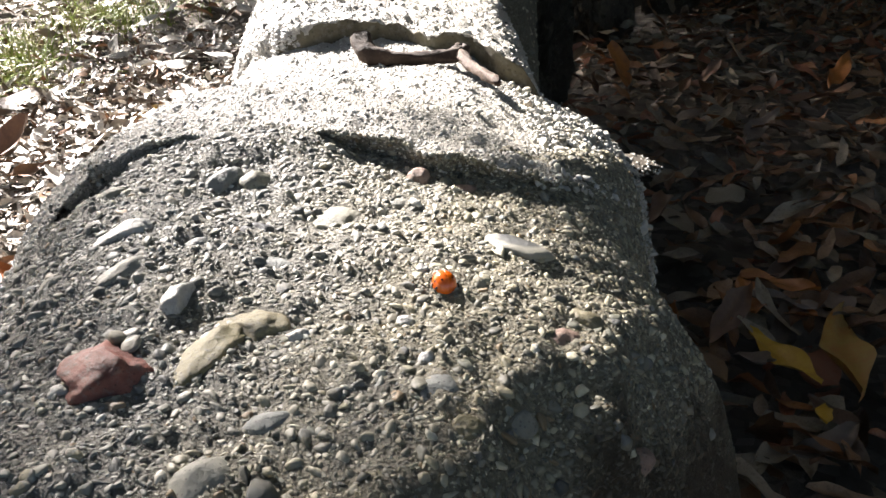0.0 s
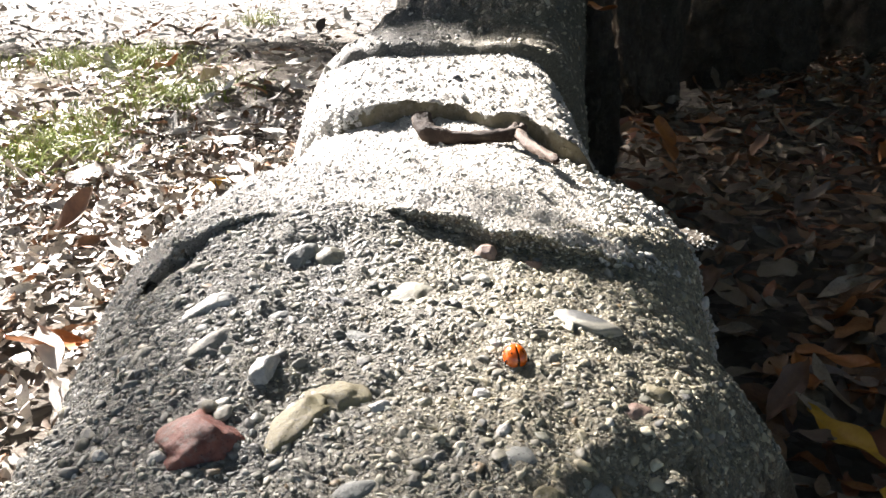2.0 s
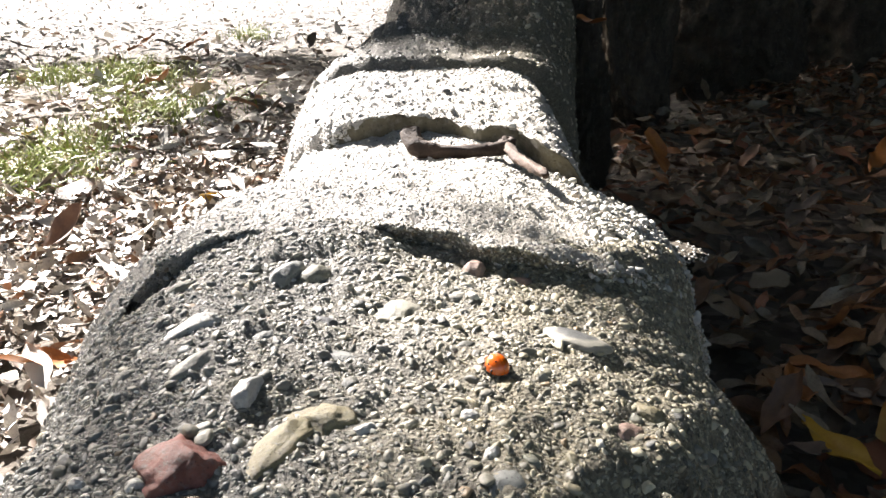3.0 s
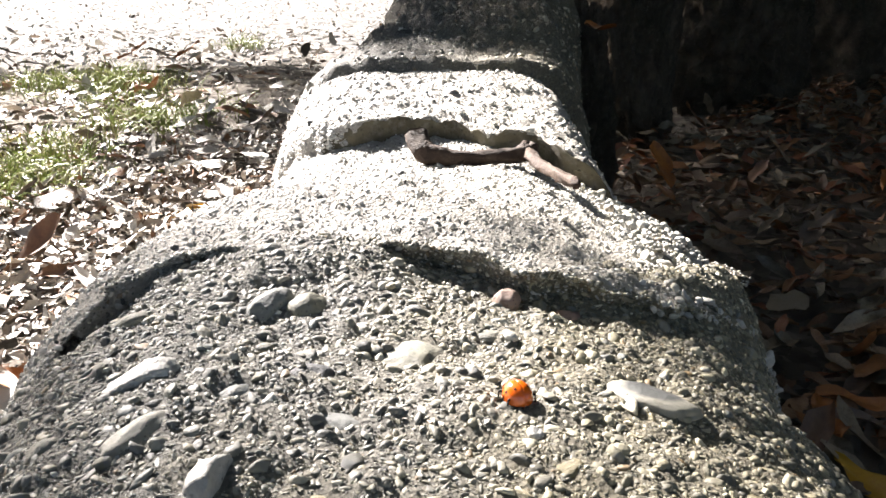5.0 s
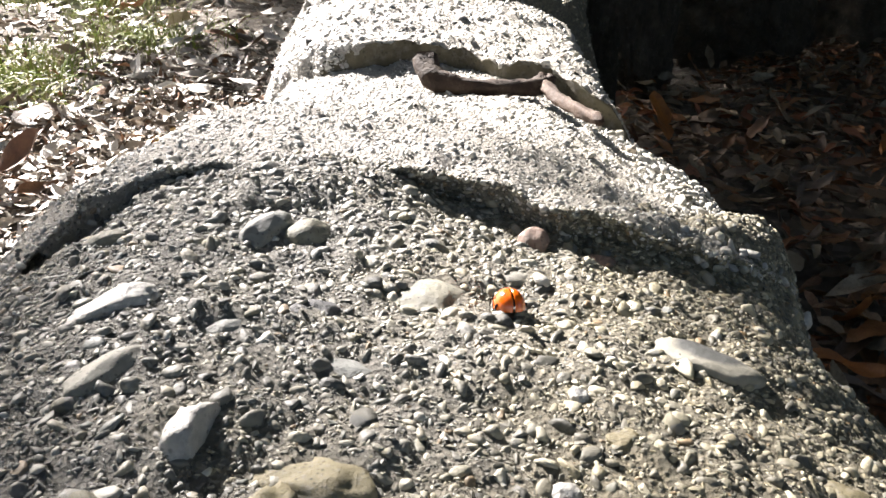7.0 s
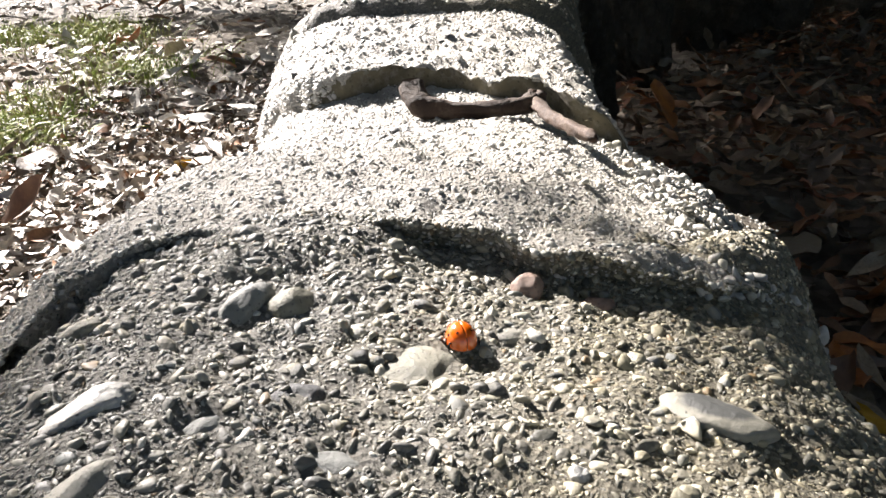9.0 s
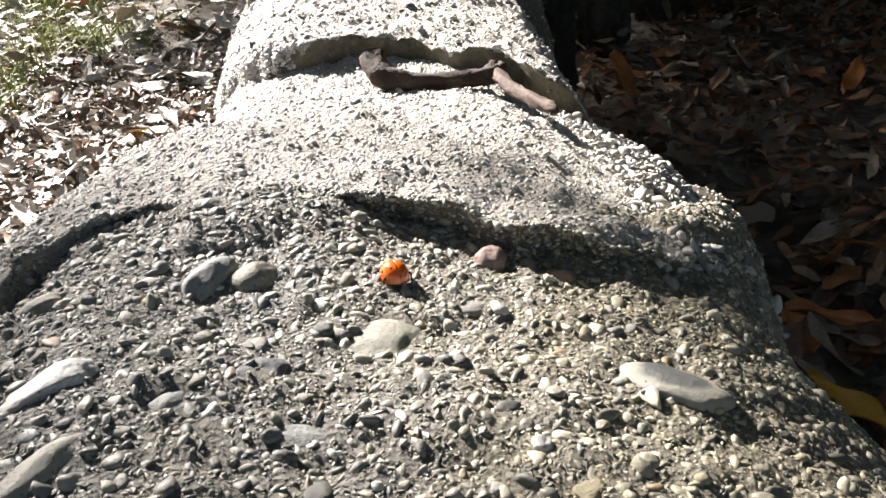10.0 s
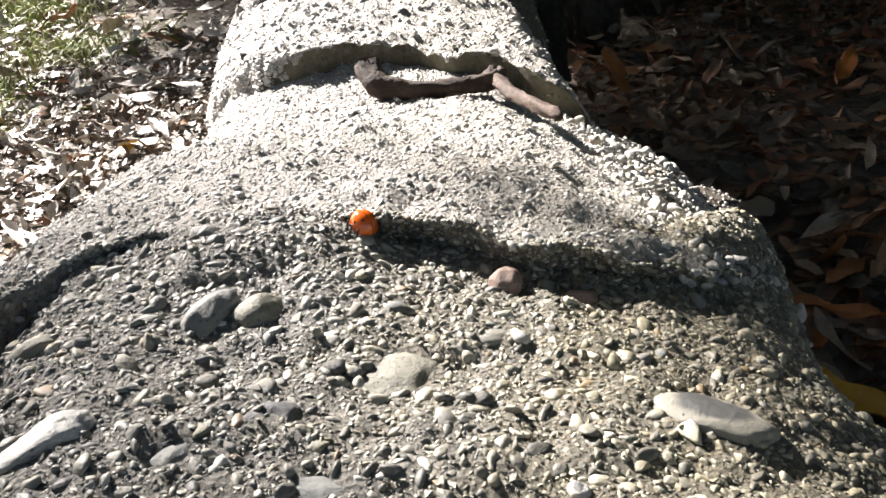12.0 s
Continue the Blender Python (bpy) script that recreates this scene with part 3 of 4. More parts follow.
grit_on(STONES[2][0], STONES[2][1][:, :9], 2200, 1, 0.0007, rng, lambda a: (a[..., 0] < -0.062) * (a[..., 2] > 0.05))
grit_on(STONES[2][0], STONES[2][1][20:-20, :6], 500, 1, 0.00042, rng, None, MOSSY)
grit_on(*STONES[3], 5000, 1, 0.0011, rng, None, None, 0.4, 0.7)
grit_on(*STONES[4], 12000, 1, 0.0013, rng, None, None, 0.4, 0.7)

# ---- a flake that juts from the second stone ----
v, f = ICO[3]
for (x, y, z), size, turn in (((0.076, 0.336, 0.180), (0.016, 0.011, 0.0030), 20), ((0.064, 0.335, 0.160), (0.016, 0.024, 0.018), 0)):
    w = v * size * (1 + rough_noise(int(z * 1e4), v[:, 0] * 0.02 + v[:, 2] * 0.013, v[:, 1] * 0.02, (0.012, 0.004), (0.22, 0.16)))[:, None]
    flake = mesh_object("flake", w, f, CONCRETE, STONES[1][0], smooth=False)
    flake.matrix_basis = pose(x, y, z, 0, 8, turn)
    crumbs, cf = pebble_shapes(rng, 1, 8)
    at = w[rng.integers(0, len(w), 420)] * rng.uniform(0.96, 1.04, (420, 1))
    r = rng.uniform(0.0003, 0.0008, 420)
    cv, cf = scatter(crumbs, cf, at, turns(*rng.uniform(0, 6.28, (3, 420))), np.stack([r, r, r], -1))
    tagged(mesh_object("gravel", cv, cf, SUNLIT_GRIT, flake, smooth=False), "fine gravel on a jutting flake", kind="stuff")

# ---- pebbles, set into the first stone ----
def worn_pebble(seed, coarse):
    """A pebble of radius 1 with knocked-off faces; coarse: how pitted it is."""
    r = np.random.default_rng(seed)
    v = ICO[4][0].copy()
    for _ in range(9 if coarse > 1 else 6):
        n = r.normal(size=3)
        n /= np.linalg.norm(n)
        v = v - np.maximum(v @ n - r.uniform(0.62 if coarse > 1 else 0.74, 0.92), 0)[:, None] * n * 0.9
    lump = [1 + 0.10 * noise.noise(Vector(p) * 1.7 + Vector((seed, 0, 0))) + coarse * (0.05 * noise.noise(Vector(p) * 4.3) - 0.05 * abs(noise.noise(Vector(p) * 8)) + 0.03 * noise.noise(Vector(p) * 17)) for p in v.tolist()]
    return v * np.array(lump)[:, None]


faces3 = ICO[4][1]
shapes3 = [worn_pebble(300 + n, 2.2 if p[0] == P_RED else 1.6 if p[0] == P_OCHRE else 1.5 if p[0] == P_WHITE else 0.5) for n, p in enumerate(PEBBLES)]
for (mat, x, y, ln, wd, ht, turn, sunk, label), shape in zip(PEBBLES, shapes3):
    h, e = surface(x, y)[0], 0.004
    slope = Vector((surface(x - e, y)[0] - surface(x + e, y)[0], surface(x, y - e)[0] - surface(x, y + e)[0], 2 * e)).normalized()
    v = shape * (ln / 2, wd / 2, ht / 2) * (1.0 if mat in (P_RED, P_OCHRE) else 0.9)
    ob = mesh_object("pebble", v, faces3, mat, STONES[0][0])
    tagged(ob, label)
    tip = Vector((0, 0, 1)).rotation_difference(slope).to_matrix().to_4x4()
    ob.matrix_basis = Matrix.Translation((x, y, h - ht * (sunk - 0.03))) @ tip @ pose(0, 0, 0, 0, 0, turn)


# ---- smaller pebbles of the first stone, one by one ----
small, small_faces = pebble_shapes(rng, 2, 14, 10, 0.4)
SMALL = []
for k, shape in enumerate(small):
    one = mesh_object("pebble", shape * (1.3, 1.0, 0.72), small_faces, LOOSE_GRIT, STONES[0][0])
    SMALL.append(one.data)
    bpy.data.objects.remove(one)
at, up = sample(STONES[0][1], 280, rng, lambda a: TOPS(a) * (a[..., 2] > 0.2))
tips = frames_on(up, rng.uniform(0, 6.28, 280), rng, 0.25)
for n in range(280):
    ob = new("pebble", SMALL[n % len(SMALL)])
    ob.parent = STONES[0][0]
    r = float(np.exp(rng.normal(math.log(0.00105), 0.3)))
    ob.matrix_basis = Matrix.Translation(Vector(at[n] - up[n] * r * 0.1)) @ Matrix(tips[n].tolist()).to_4x4() @ Matrix.Scale(r, 4)

# ---- ground ----
def stretch_axis(lo, hi, fine, outer):
    mid = np.arange(lo, hi + 1e-6, fine)
    grow = np.geomspace(fine, outer, 26).cumsum()
    return np.r_[lo - grow[::-1], mid, hi + grow]


gx, gy = np.meshgrid(stretch_axis(-1.6, 1.6, 0.02, 14), stretch_axis(-0.6, 3.4, 0.025, 14), indexing="ij")
gz = rough_noise(11, gx, gy, (0.4, 0.12, 0.045), (0.012, 0.008, 0.005)) - 0.012
ground = mesh_object("ground", np.stack([gx, gy, gz], -1).reshape(-1, 3), grid_faces(*gx.shape), SOIL)
tagged(ground, "dry trodden soil with leaf crumbs and gravel", "ground", kind="structure")


# ---- leaves on the ground ----
def leaf_shape(rng, slender=0.3, curl=0.25, fold=0.15, nu=8, nv=5):
    """A leaf 1 long from the origin along y, with folded midrib, wavy rim and curled tip."""
    u = np.linspace(0, 1, nu)[:, None]
    w = np.linspace(-1, 1, nv)[None]
    wide = slender * np.sin(np.pi * u**rng.uniform(0.75, 1.1)) ** 0.8 * 0.5 + 0.008
    bend = curl * 2 if abs(curl) > 0.01 else 0.02
    a = bend * u
    y, z = np.sin(a) / bend, (1 - np.cos(a)) / bend
    wide = wide * (1 + 0.1 * np.sin(u * rng.uniform(13, 21) + rng.uniform(0, 6)))
    x = wide * w * (1 - 0.15 * abs(w)) + 0.04 * rng.normal() * np.sin(np.pi * u)
    z = z + fold * wide * abs(w) + 0.05 * np.sin(u * rng.uniform(6, 11) + w * 2 + rng.uniform(0, 6)) * abs(w)
    return np.stack([x, y + 0 * w, z + 0 * w], -1).reshape(-1, 3)


LEAF_FACES, BIT_FACES = grid_faces(8, 5), grid_faces(4, 3)
leaf_rng = np.random.default_rng(21)
LONG = np.array([leaf_shape(leaf_rng, leaf_rng.uniform(0.2, 0.34), leaf_rng.uniform(-0.35, 0.4), leaf_rng.uniform(0.1, 0.6)) for _ in range(14)])
BROAD = np.array([leaf_shape(leaf_rng, leaf_rng.uniform(0.38, 0.6), leaf_rng.uniform(-0.4, 0.45), leaf_rng.uniform(-0.3, 0.5)) for _ in range(14)])

BITS = np.array([leaf_shape(leaf_rng, leaf_rng.uniform(0.3, 0.6), leaf_rng.uniform(-0.4, 0.45), leaf_rng.uniform(-0.3, 0.5), 4, 3) for _ in range(14)])


def lay(name, label, shapes, mat, n, xr, yr, size, lift, tilt, seed, mask=None, faces=LEAF_FACES):
    r = np.random.default_rng(seed)
    p = np.stack([r.uniform(*xr, n), r.uniform(*yr, n), r.uniform(*lift, n)], -1)
    if mask is not None:
        p = p[mask(p[:, 0], p[:, 1], r)]
    n = len(p)
    rot = turns(r.uniform(0, 6.28, n), r.normal(0, tilt, n), r.normal(0, tilt, n))
    s = r.uniform(*size, n)
    v, f = scatter(shapes, faces, p, rot, np.stack([s, s, s], -1))
    ob = mesh_object(name, v, f, mat)
    return tagged(ob, label, name.replace("_", " "), kind="stuff")


def off_wall(x, y, r):
    return (x > np.interp(y, (0, 0.6, 1.0, 1.25, 1.45, 2.0), (0.10, 0.12, 0.14, 0.17, 0.36, 0.8))) | (x < -0.13)


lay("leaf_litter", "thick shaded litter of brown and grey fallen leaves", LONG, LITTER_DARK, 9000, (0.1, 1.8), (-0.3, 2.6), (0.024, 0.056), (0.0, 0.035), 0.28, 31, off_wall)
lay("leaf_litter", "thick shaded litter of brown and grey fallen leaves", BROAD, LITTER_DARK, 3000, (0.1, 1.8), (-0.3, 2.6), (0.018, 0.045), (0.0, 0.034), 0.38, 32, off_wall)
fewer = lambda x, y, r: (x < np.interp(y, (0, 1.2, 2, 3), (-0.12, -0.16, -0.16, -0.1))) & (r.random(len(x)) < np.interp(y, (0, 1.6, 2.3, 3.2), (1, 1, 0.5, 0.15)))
lay("leaf_litter", "litter of dry bleached leaves, coloured paler for sunlight", LONG, LITTER_SUNLIT, 1500, (-2.2, -0.1), (-0.3, 3.4), (0.04, 0.085), (0.0, 0.022), 0.16, 33, fewer)
lay("leaf_litter", "litter of dry bleached leaves, coloured paler for sunlight", BROAD, LITTER_SUNLIT, 1100, (-2.2, -0.1), (-0.3, 3.4), (0.03, 0.07), (0.0, 0.022), 0.2, 34, fewer)
lay("leaf_litter", "litter of dry bleached leaves beside the wall, coloured paler for sunlight", LONG, LITTER_SUNLIT, 900, (-0.95, -0.12), (0.15, 1.4), (0.018, 0.045), (0.0, 0.02), 0.25, 37, fewer)
lay("wood_chips", "small sunlit bark crumbs beside the wall", BITS, LITTER_SUNLIT, 15000, (-0.95, -0.12), (0.15, 1.4), (0.006, 0.022), (-0.002, 0.02), 0.4, 38, fewer, faces=BIT_FACES)
lay("wood_chips", "small sunlit bark crumbs and leaf bits", BITS, LITTER_SUNLIT, 9000, (-2.2, -0.1), (-0.2, 3.2), (0.006, 0.022), (-0.002, 0.01), 0.35, 35, fewer, faces=BIT_FACES)
lay("wood_chips", "small bark crumbs and leaf bits on the path", BITS, LITTER_SUNLIT, 5000, (-3.4, 0.3), (1.8, 5.5), (0.008, 0.03), (-0.002, 0.008), 0.3, 36, lambda x, y, r: x < 0.0, faces=BIT_FACES)


# ---- grass ----
def grass_blades():
    r = np.random.default_rng(8)
    clumps = ((-0.955, 1.9, 0.11, 300), (-0.80, 1.95, 0.11, 330), (-0.57, 1.47, 0.08, 340), (-0.60, 1.08, 0.08, 420), (-0.63, 1.26, 0.07, 170), (-0.725, 2.72, 0.07, 180), (-0.70, 1.72, 0.10, 150), (-0.48, 1.62, 0.05, 50))
    p, s = [], []
    for x, y, spread, n in clumps:
        p.append(np.c_[r.normal(x, spread * 0.6, n), r.normal(y, spread * 0.7, n), np.zeros(n)])
        s.append(r.uniform(0.03, 0.065, n))
    p, s = np.concatenate(p), np.concatenate(s)
    u = np.linspace(0, 1, 5)[:, None]
    w = np.array([[-1.0, 0.0, 1.0]])
    shapes = []
    for bend in (0.3, 0.6, 0.9, 1.2, 1.5):
        a = bend * u
        shapes.append(np.stack([0.022 * (1 - u**2) * w, np.sin(a) * u * 0.8 + 0 * w, np.cos(a * 0.8) * u - 0.02 * abs(w)], -1).reshape(-1, 3))
    rot = turns(r.uniform(0, 6.28, len(p)), r.normal(0, 0.2, len(p)), r.normal(0, 0.2, len(p)))
    v, f = scatter(np.array(shapes), grid_faces(5, 3), p, rot, np.stack([s, s, s], -1))
    return tagged(mesh_object("grass", v, f, GRASS), "tufts of short green grass in dry soil", "grass", kind="stuff")


grass_blades()


# ---- single leaves that stand out ----
L_YELLOW = single_leaf_material("yellow leaf", (0.5, 0.3, 0.03), (0.36, 0.16, 0.02), 0.6)
L_ORANGE = single_leaf_material("orange leaf", (0.38, 0.14, 0.03), (0.2, 0.07, 0.02))
L_GREEN = single_leaf_material("yellow-green leaf with orange base", (0.32, 0.22, 0.05), (0.34, 0.13, 0.03))
L_BROWN = single_leaf_material("brown leaf", (0.19, 0.1, 0.05), (0.1, 0.05, 0.03))
L_PALE = single_leaf_material("bleached leaf", (0.5, 0.45, 0.38), (0.33, 0.27, 0.2))
L_GREY = single_leaf_material("grey-brown leaf", (0.16, 0.12, 0.09), (0.1, 0.075, 0.06))


def fallen_leaf(tail, tip, slender, mat, label, curl=0.2, fold=0.3, roll=0.0, seed=1):
    tail, tip = Vector(tail), Vector(tip)
    way = tip - tail
    r = np.random.default_rng(seed)
    me_v = leaf_shape(r, slender, curl, fold, 14, 7) * way.length
    ob = mesh_object("fallen_leaf", me_v, grid_faces(14, 7), mat)
    tagged(ob, label + (" on shaded leaf litter" if tail.x > 0 else " on dry sunlit soil"), "leaf", "leaves on the ground")
    ob.matrix_basis = Matrix.Translation(tail) @ Euler((math.asin(max(-1, min(1, way.z / way.length))), 0, math.atan2(-way.x, way.y))).to_matrix().to_4x4() @ pose(0, 0, 0, 0, roll, 0)
    return ob


LEAVES = (
    # on the shaded side
    ((0.187, 0.441, 0.034), (0.208, 0.381, 0.032), 0.30, L_YELLOW, "yellow leaf with brown flecks", 0.10, 0.3, 10),
    ((0.253, 0.464, 0.036), (0.212, 0.356, 0.034), 0.24, L_GREEN, "leaf turning from orange to yellow-green", 0.12, 0.3, -10),
    ((0.203, 0.511, 0.036), (0.240, 0.466, 0.036), 0.28, L_ORANGE, "narrow orange-brown leaf", 0.2, 0.3, 5),
    ((0.203, 0.509, 0.034), (0.189, 0.440, 0.032), 0.30, L_ORANGE, "orange-brown leaf", 0.2, 0.3, 0),
    ((0.160, 0.430, 0.030), (0.193, 0.470, 0.036), 0.36, L_BROWN, "dark orange curled leaf", 0.4, 0.5, 10),
    ((0.177, 0.425, 0.028), (0.178, 0.384, 0.030), 0.62, L_GREY, "curled grey-brown oval leaf", 0.4, 0.4, 0),
    ((0.172, 0.334, 0.028), (0.212, 0.345, 0.030), 0.42, L_GREY, "grey-brown leaf", 0.2, 0.3, 0),
    ((0.202, 0.364, 0.036), (0.195, 0.345, 0.034), 0.5, L_YELLOW, "small dull yellow leaf", 0.2, 0.2, 0),
    ((0.215, 0.470, 0.034), (0.228, 0.440, 0.034), 0.5, L_ORANGE, "small rusty orange leaf", 0.3, 0.3, 0),
    ((0.196, 0.486, 0.036), (0.232, 0.452, 0.036), 0.3, L_GREY, "long grey-brown leaf", 0.15, 0.3, 0),
    ((0.252, 0.590, 0.020), (0.270, 0.556, 0.030), 0.5, L_ORANGE, "bright orange curled leaf", 0.6, 0.6, 0),
    ((0.265, 0.510, 0.024), (0.235, 0.440, 0.020), 0.4, L_GREY, "grey leaf", 0.3, 0.3, 0),
    ((0.128, 0.405, 0.075), (0.124, 0.385, 0.036), 0.42, L_ORANGE, "rusty leaf propped on the wall", 0.3, 0.4, 40),
    ((0.175, 0.620, 0.050), (0.150, 0.560, 0.030), 0.4, L_BROWN, "brown leaf against the wall", 0.3, 0.4, 30),
    ((0.405, 1.089, 0.030), (0.425, 1.060, 0.028), 0.5, L_PALE, "small pale leaf", 0.2, 0.2, 0),
    ((0.225, 1.010, 0.030), (0.200, 1.080, 0.050), 0.5, L_ORANGE, "rusty orange leaf", 0.3, 0.3, 20),
    ((0.315, 1.020, 0.030), (0.350, 1.045, 0.045), 0.42, L_BROWN, "curled brown leaf", 0.3, 0.3, 0),
    ((0.400, 0.960, 0.030), (0.470, 0.940, 0.030), 0.3, L_BROWN, "brown leaf", 0.3, 0.3, 0),
    ((0.300, 0.800, 0.030), (0.350, 0.850, 0.030), 0.35, L_GREY, "grey leaf", 0.3, 0.3, 0),
    ((0.470, 1.010, 0.030), (0.520, 1.080, 0.030), 0.3, L_ORANGE, "rusty orange leaf", 0.3, 0.3, 0),
    ((0.340, 0.700, 0.030), (0.300, 0.640, 0.028), 0.3, L_BROWN, "brown leaf", 0.3, 0.3, 0),
    ((0.350, 0.560, 0.030), (0.290, 0.530, 0.030), 0.3, L_ORANGE, "orange-brown leaf", 0.3, 0.3, 0),
    ((0.085, 0.800, 0.235), (0.105, 0.770, 0.215), 0.5, L_ORANGE, "dry tan leaf caught on the wall", 0.5, 0.4, 0),
    # on the sunlit side
    ((-0.448, 0.757, 0.012), (-0.385, 0.800, 0.030), 0.5, L_BROWN, "curled brown leaf", 0.5, 0.6, 10),
    ((-0.445, 0.770, 0.020), (-0.412, 0.735, 0.020), 0.45, L_PALE, "bleached leaf", 0.3, 0.3, 0),
    ((-0.350, 0.925, 0.012), (-0.315, 0.950, 0.014), 0.5, L_YELLOW, "small yellow leaf", 0.2, 0.2, 0),
    ((-0.460, 0.944, 0.010), (-0.418, 0.951, 0.014), 0.35, L_BROWN, "brown leaf", 0.2, 0.3, 0),
    ((-0.723, 1.799, 0.012), (-0.640, 1.740, 0.024), 0.4, L_ORANGE, "rusty orange leaf", 0.3, 0.3, 0),
    ((-0.742, 1.312, 0.012), (-0.700, 1.290, 0.018), 0.5, L_YELLOW, "yellow-green leaf", 0.3, 0.2, 0),
    ((-0.370, 0.860, 0.010), (-0.340, 0.932, 0.012), 0.28, L_PALE, "long bleached leaf", 0.1, 0.2, 0),
    ((-0.530, 0.860, 0.010), (-0.480, 0.880, 0.016), 0.3, L_BROWN, "brown leaf", 0.3, 0.4, 0),
    ((-0.420, 0.668, 0.010), (-0.392, 0.648, 0.016), 0.5, L_ORANGE, "small orange leaf", 0.3, 0.3, 0),
    ((-0.985, 2.360, 0.012), (-0.905, 2.405, 0.03), 0.4, L_ORANGE, "red-brown leaf", 0.3, 0.3, 0),
    ((-0.840, 2.380, 0.012), (-0.760, 2.420, 0.03), 0.4, L_ORANGE, "red-brown leaf", 0.3, 0.3, 0),
    ((-0.475, 1.632, 0.012), (-0.420, 1.640, 0.02), 0.5, L_BROWN, "red-brown leaf", 0.3, 0.3, 0),
    ((-0.581, 1.664, 0.012), (-0.510, 1.560, 0.02), 0.35, L_PALE, "bleached leaf", 0.3, 0.3, 0),
    ((-0.520, 1.500, 0.012), (-0.460, 1.540, 0.02), 0.4, L_PALE, "bleached leaf", 0.3, 0.3, 0),
    ((-0.300, 0.560, 0.010), (-0.345, 0.500, 0.018), 0.45, L_ORANGE, "orange-brown leaf", 0.3, 0.3, 0),
    ((-0.640, 1.560, 0.012), (-0.580, 1.600, 0.02), 0.4, L_PALE, "bleached leaf", 0.3, 0.3, 0),
)
for n, (tail, tip, slender, mat, label, curl, fold, roll) in enumerate(LEAVES):
    fallen_leaf(tail, tip, slender, mat, label, curl, fold, roll, 100 + n)


def single_leaves(n, xr, yr, size, lift, mat, label, mask, seed):
    r = np.random.default_rng(seed)
    shapes = [*LONG[:6], *BROAD[:5]]
    meshes = []
    for shape in shapes:
        one = mesh_object("fallen_leaf", shape, LEAF_FACES, mat)
        meshes.append(one.data)
        bpy.data.objects.remove(one)
    while n:
        x, y = r.uniform(*xr), r.uniform(*yr)
        if not mask(np.array([x]), np.array([y]), r)[0]:
            continue
        ob = tagged(new("fallen_leaf", meshes[n % len(meshes)]), label, "leaf", "leaves on the ground")
        ob.matrix_basis = pose(x, y, r.uniform(*lift), r.normal(0, 10), r.normal(0, 12), r.uniform(0, 360)) @ Matrix.Scale(r.uniform(*size), 4)
        n -= 1


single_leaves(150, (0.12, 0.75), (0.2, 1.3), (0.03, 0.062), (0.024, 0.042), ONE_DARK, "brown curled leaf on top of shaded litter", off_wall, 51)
single_leaves(150, (-0.9, -0.14), (0.35, 1.8), (0.045, 0.09), (0.008, 0.026), ONE_SUNLIT, "bleached dry leaf on soil, coloured paler for sunlight", fewer, 52)

# ---- twig ----
def tube(points, radii, sides=12, rough=0.0006, seed=3):
    """A bent round rod as vertices and faces, with closed ends."""
    pts = [Vector(p) for p in points]
    fine, rad = [], []
    for i in range(len(pts) - 1):
        p0, p1, p2, p3 = pts[max(i - 1, 0)], pts[i], pts[i + 1], pts[min(i + 2, len(pts) - 1)]
        for t in np.linspace(0, 1, 7)[: 7 if i == len(pts) - 2 else 6]:
            fine.append(0.5 * (2 * p1 + (p2 - p0) * t + (2 * p0 - 5 * p1 + 4 * p2 - p3) * t * t + (3 * p1 - p0 - 3 * p2 + p3) * t**3))
            rad.append(radii[i] * (1 - t) + radii[i + 1] * t)
    r = np.random.default_rng(seed)
    verts = []
    for i, c in enumerate(fine):
        way = (fine[min(i + 1, len(fine) - 1)] - fine[max(i - 1, 0)]).normalized()
        a = way.cross(Vector((0, 0, 1))).normalized()
        b = a.cross(way)
        for k in range(sides):
            w = 2 * math.pi * k / sides
            q = rad[i] * (1 + 0.12 * math.sin(3 * w + i * 0.4)) + r.normal() * rough
            verts.append(c + (a * math.cos(w) + b * math.sin(w)) * q)
    n = len(fine)
    faces = [(i * sides + k, i * sides + (k + 1) % sides, (i + 1) * sides + (k + 1) % sides, (i + 1) * sides + k) for i in range(n - 1) for k in range(sides)]
    for ring in (0, n - 1):
        m = len(verts)
        verts.append(fine[ring])
        for k in range(0, sides, 2):
            faces.append((ring * sides + k, ring * sides + (k + 1) % sides, ring * sides + (k + 2) % sides, m))
    return np.array([tuple(p) for p in verts]), np.array(faces)


twig = tagged(new("twig"), "short forked brown twig lying on the sunlit stone", "twig")
mesh_object("stem", *tube([(-0.0318, 0.3250, 0.2352), (-0.0285, 0.3180, 0.2307), (-0.0195, 0.3145, 0.2298), (-0.0085, 0.3135, 0.2300), (0.0020, 0.3155, 0.2303), (0.0068, 0.3185, 0.2312)],
                           [0.0040, 0.0038, 0.0028, 0.0025, 0.0026, 0.0026], 16, 0.0002), BARK, twig)
side_twig = mesh_object("side_branch", *tube([(0.0060, 0.3190, 0.2312), (0.0088, 0.3060, 0.2302), (0.0132, 0.2910, 0.2306), (0.0172, 0.2765, 0.2316), (0.0182, 0.2735, 0.2312)], [0.0024, 0.0018, 0.0017, 0.0015, 0.0007], 16, 0.0003, 4), PALE_BARK, twig)
mesh_object("knot", *tube([(0.0045, 0.3180, 0.2303), (0.0062, 0.3188, 0.2312), (0.0078, 0.3180, 0.2322), (0.0086, 0.3190, 0.2340)], [0.0026, 0.0033, 0.0024, 0.0008], 12, 0.0003, 6), BARK, twig)
tagged(side_twig, "pale side branch with flaking bark")


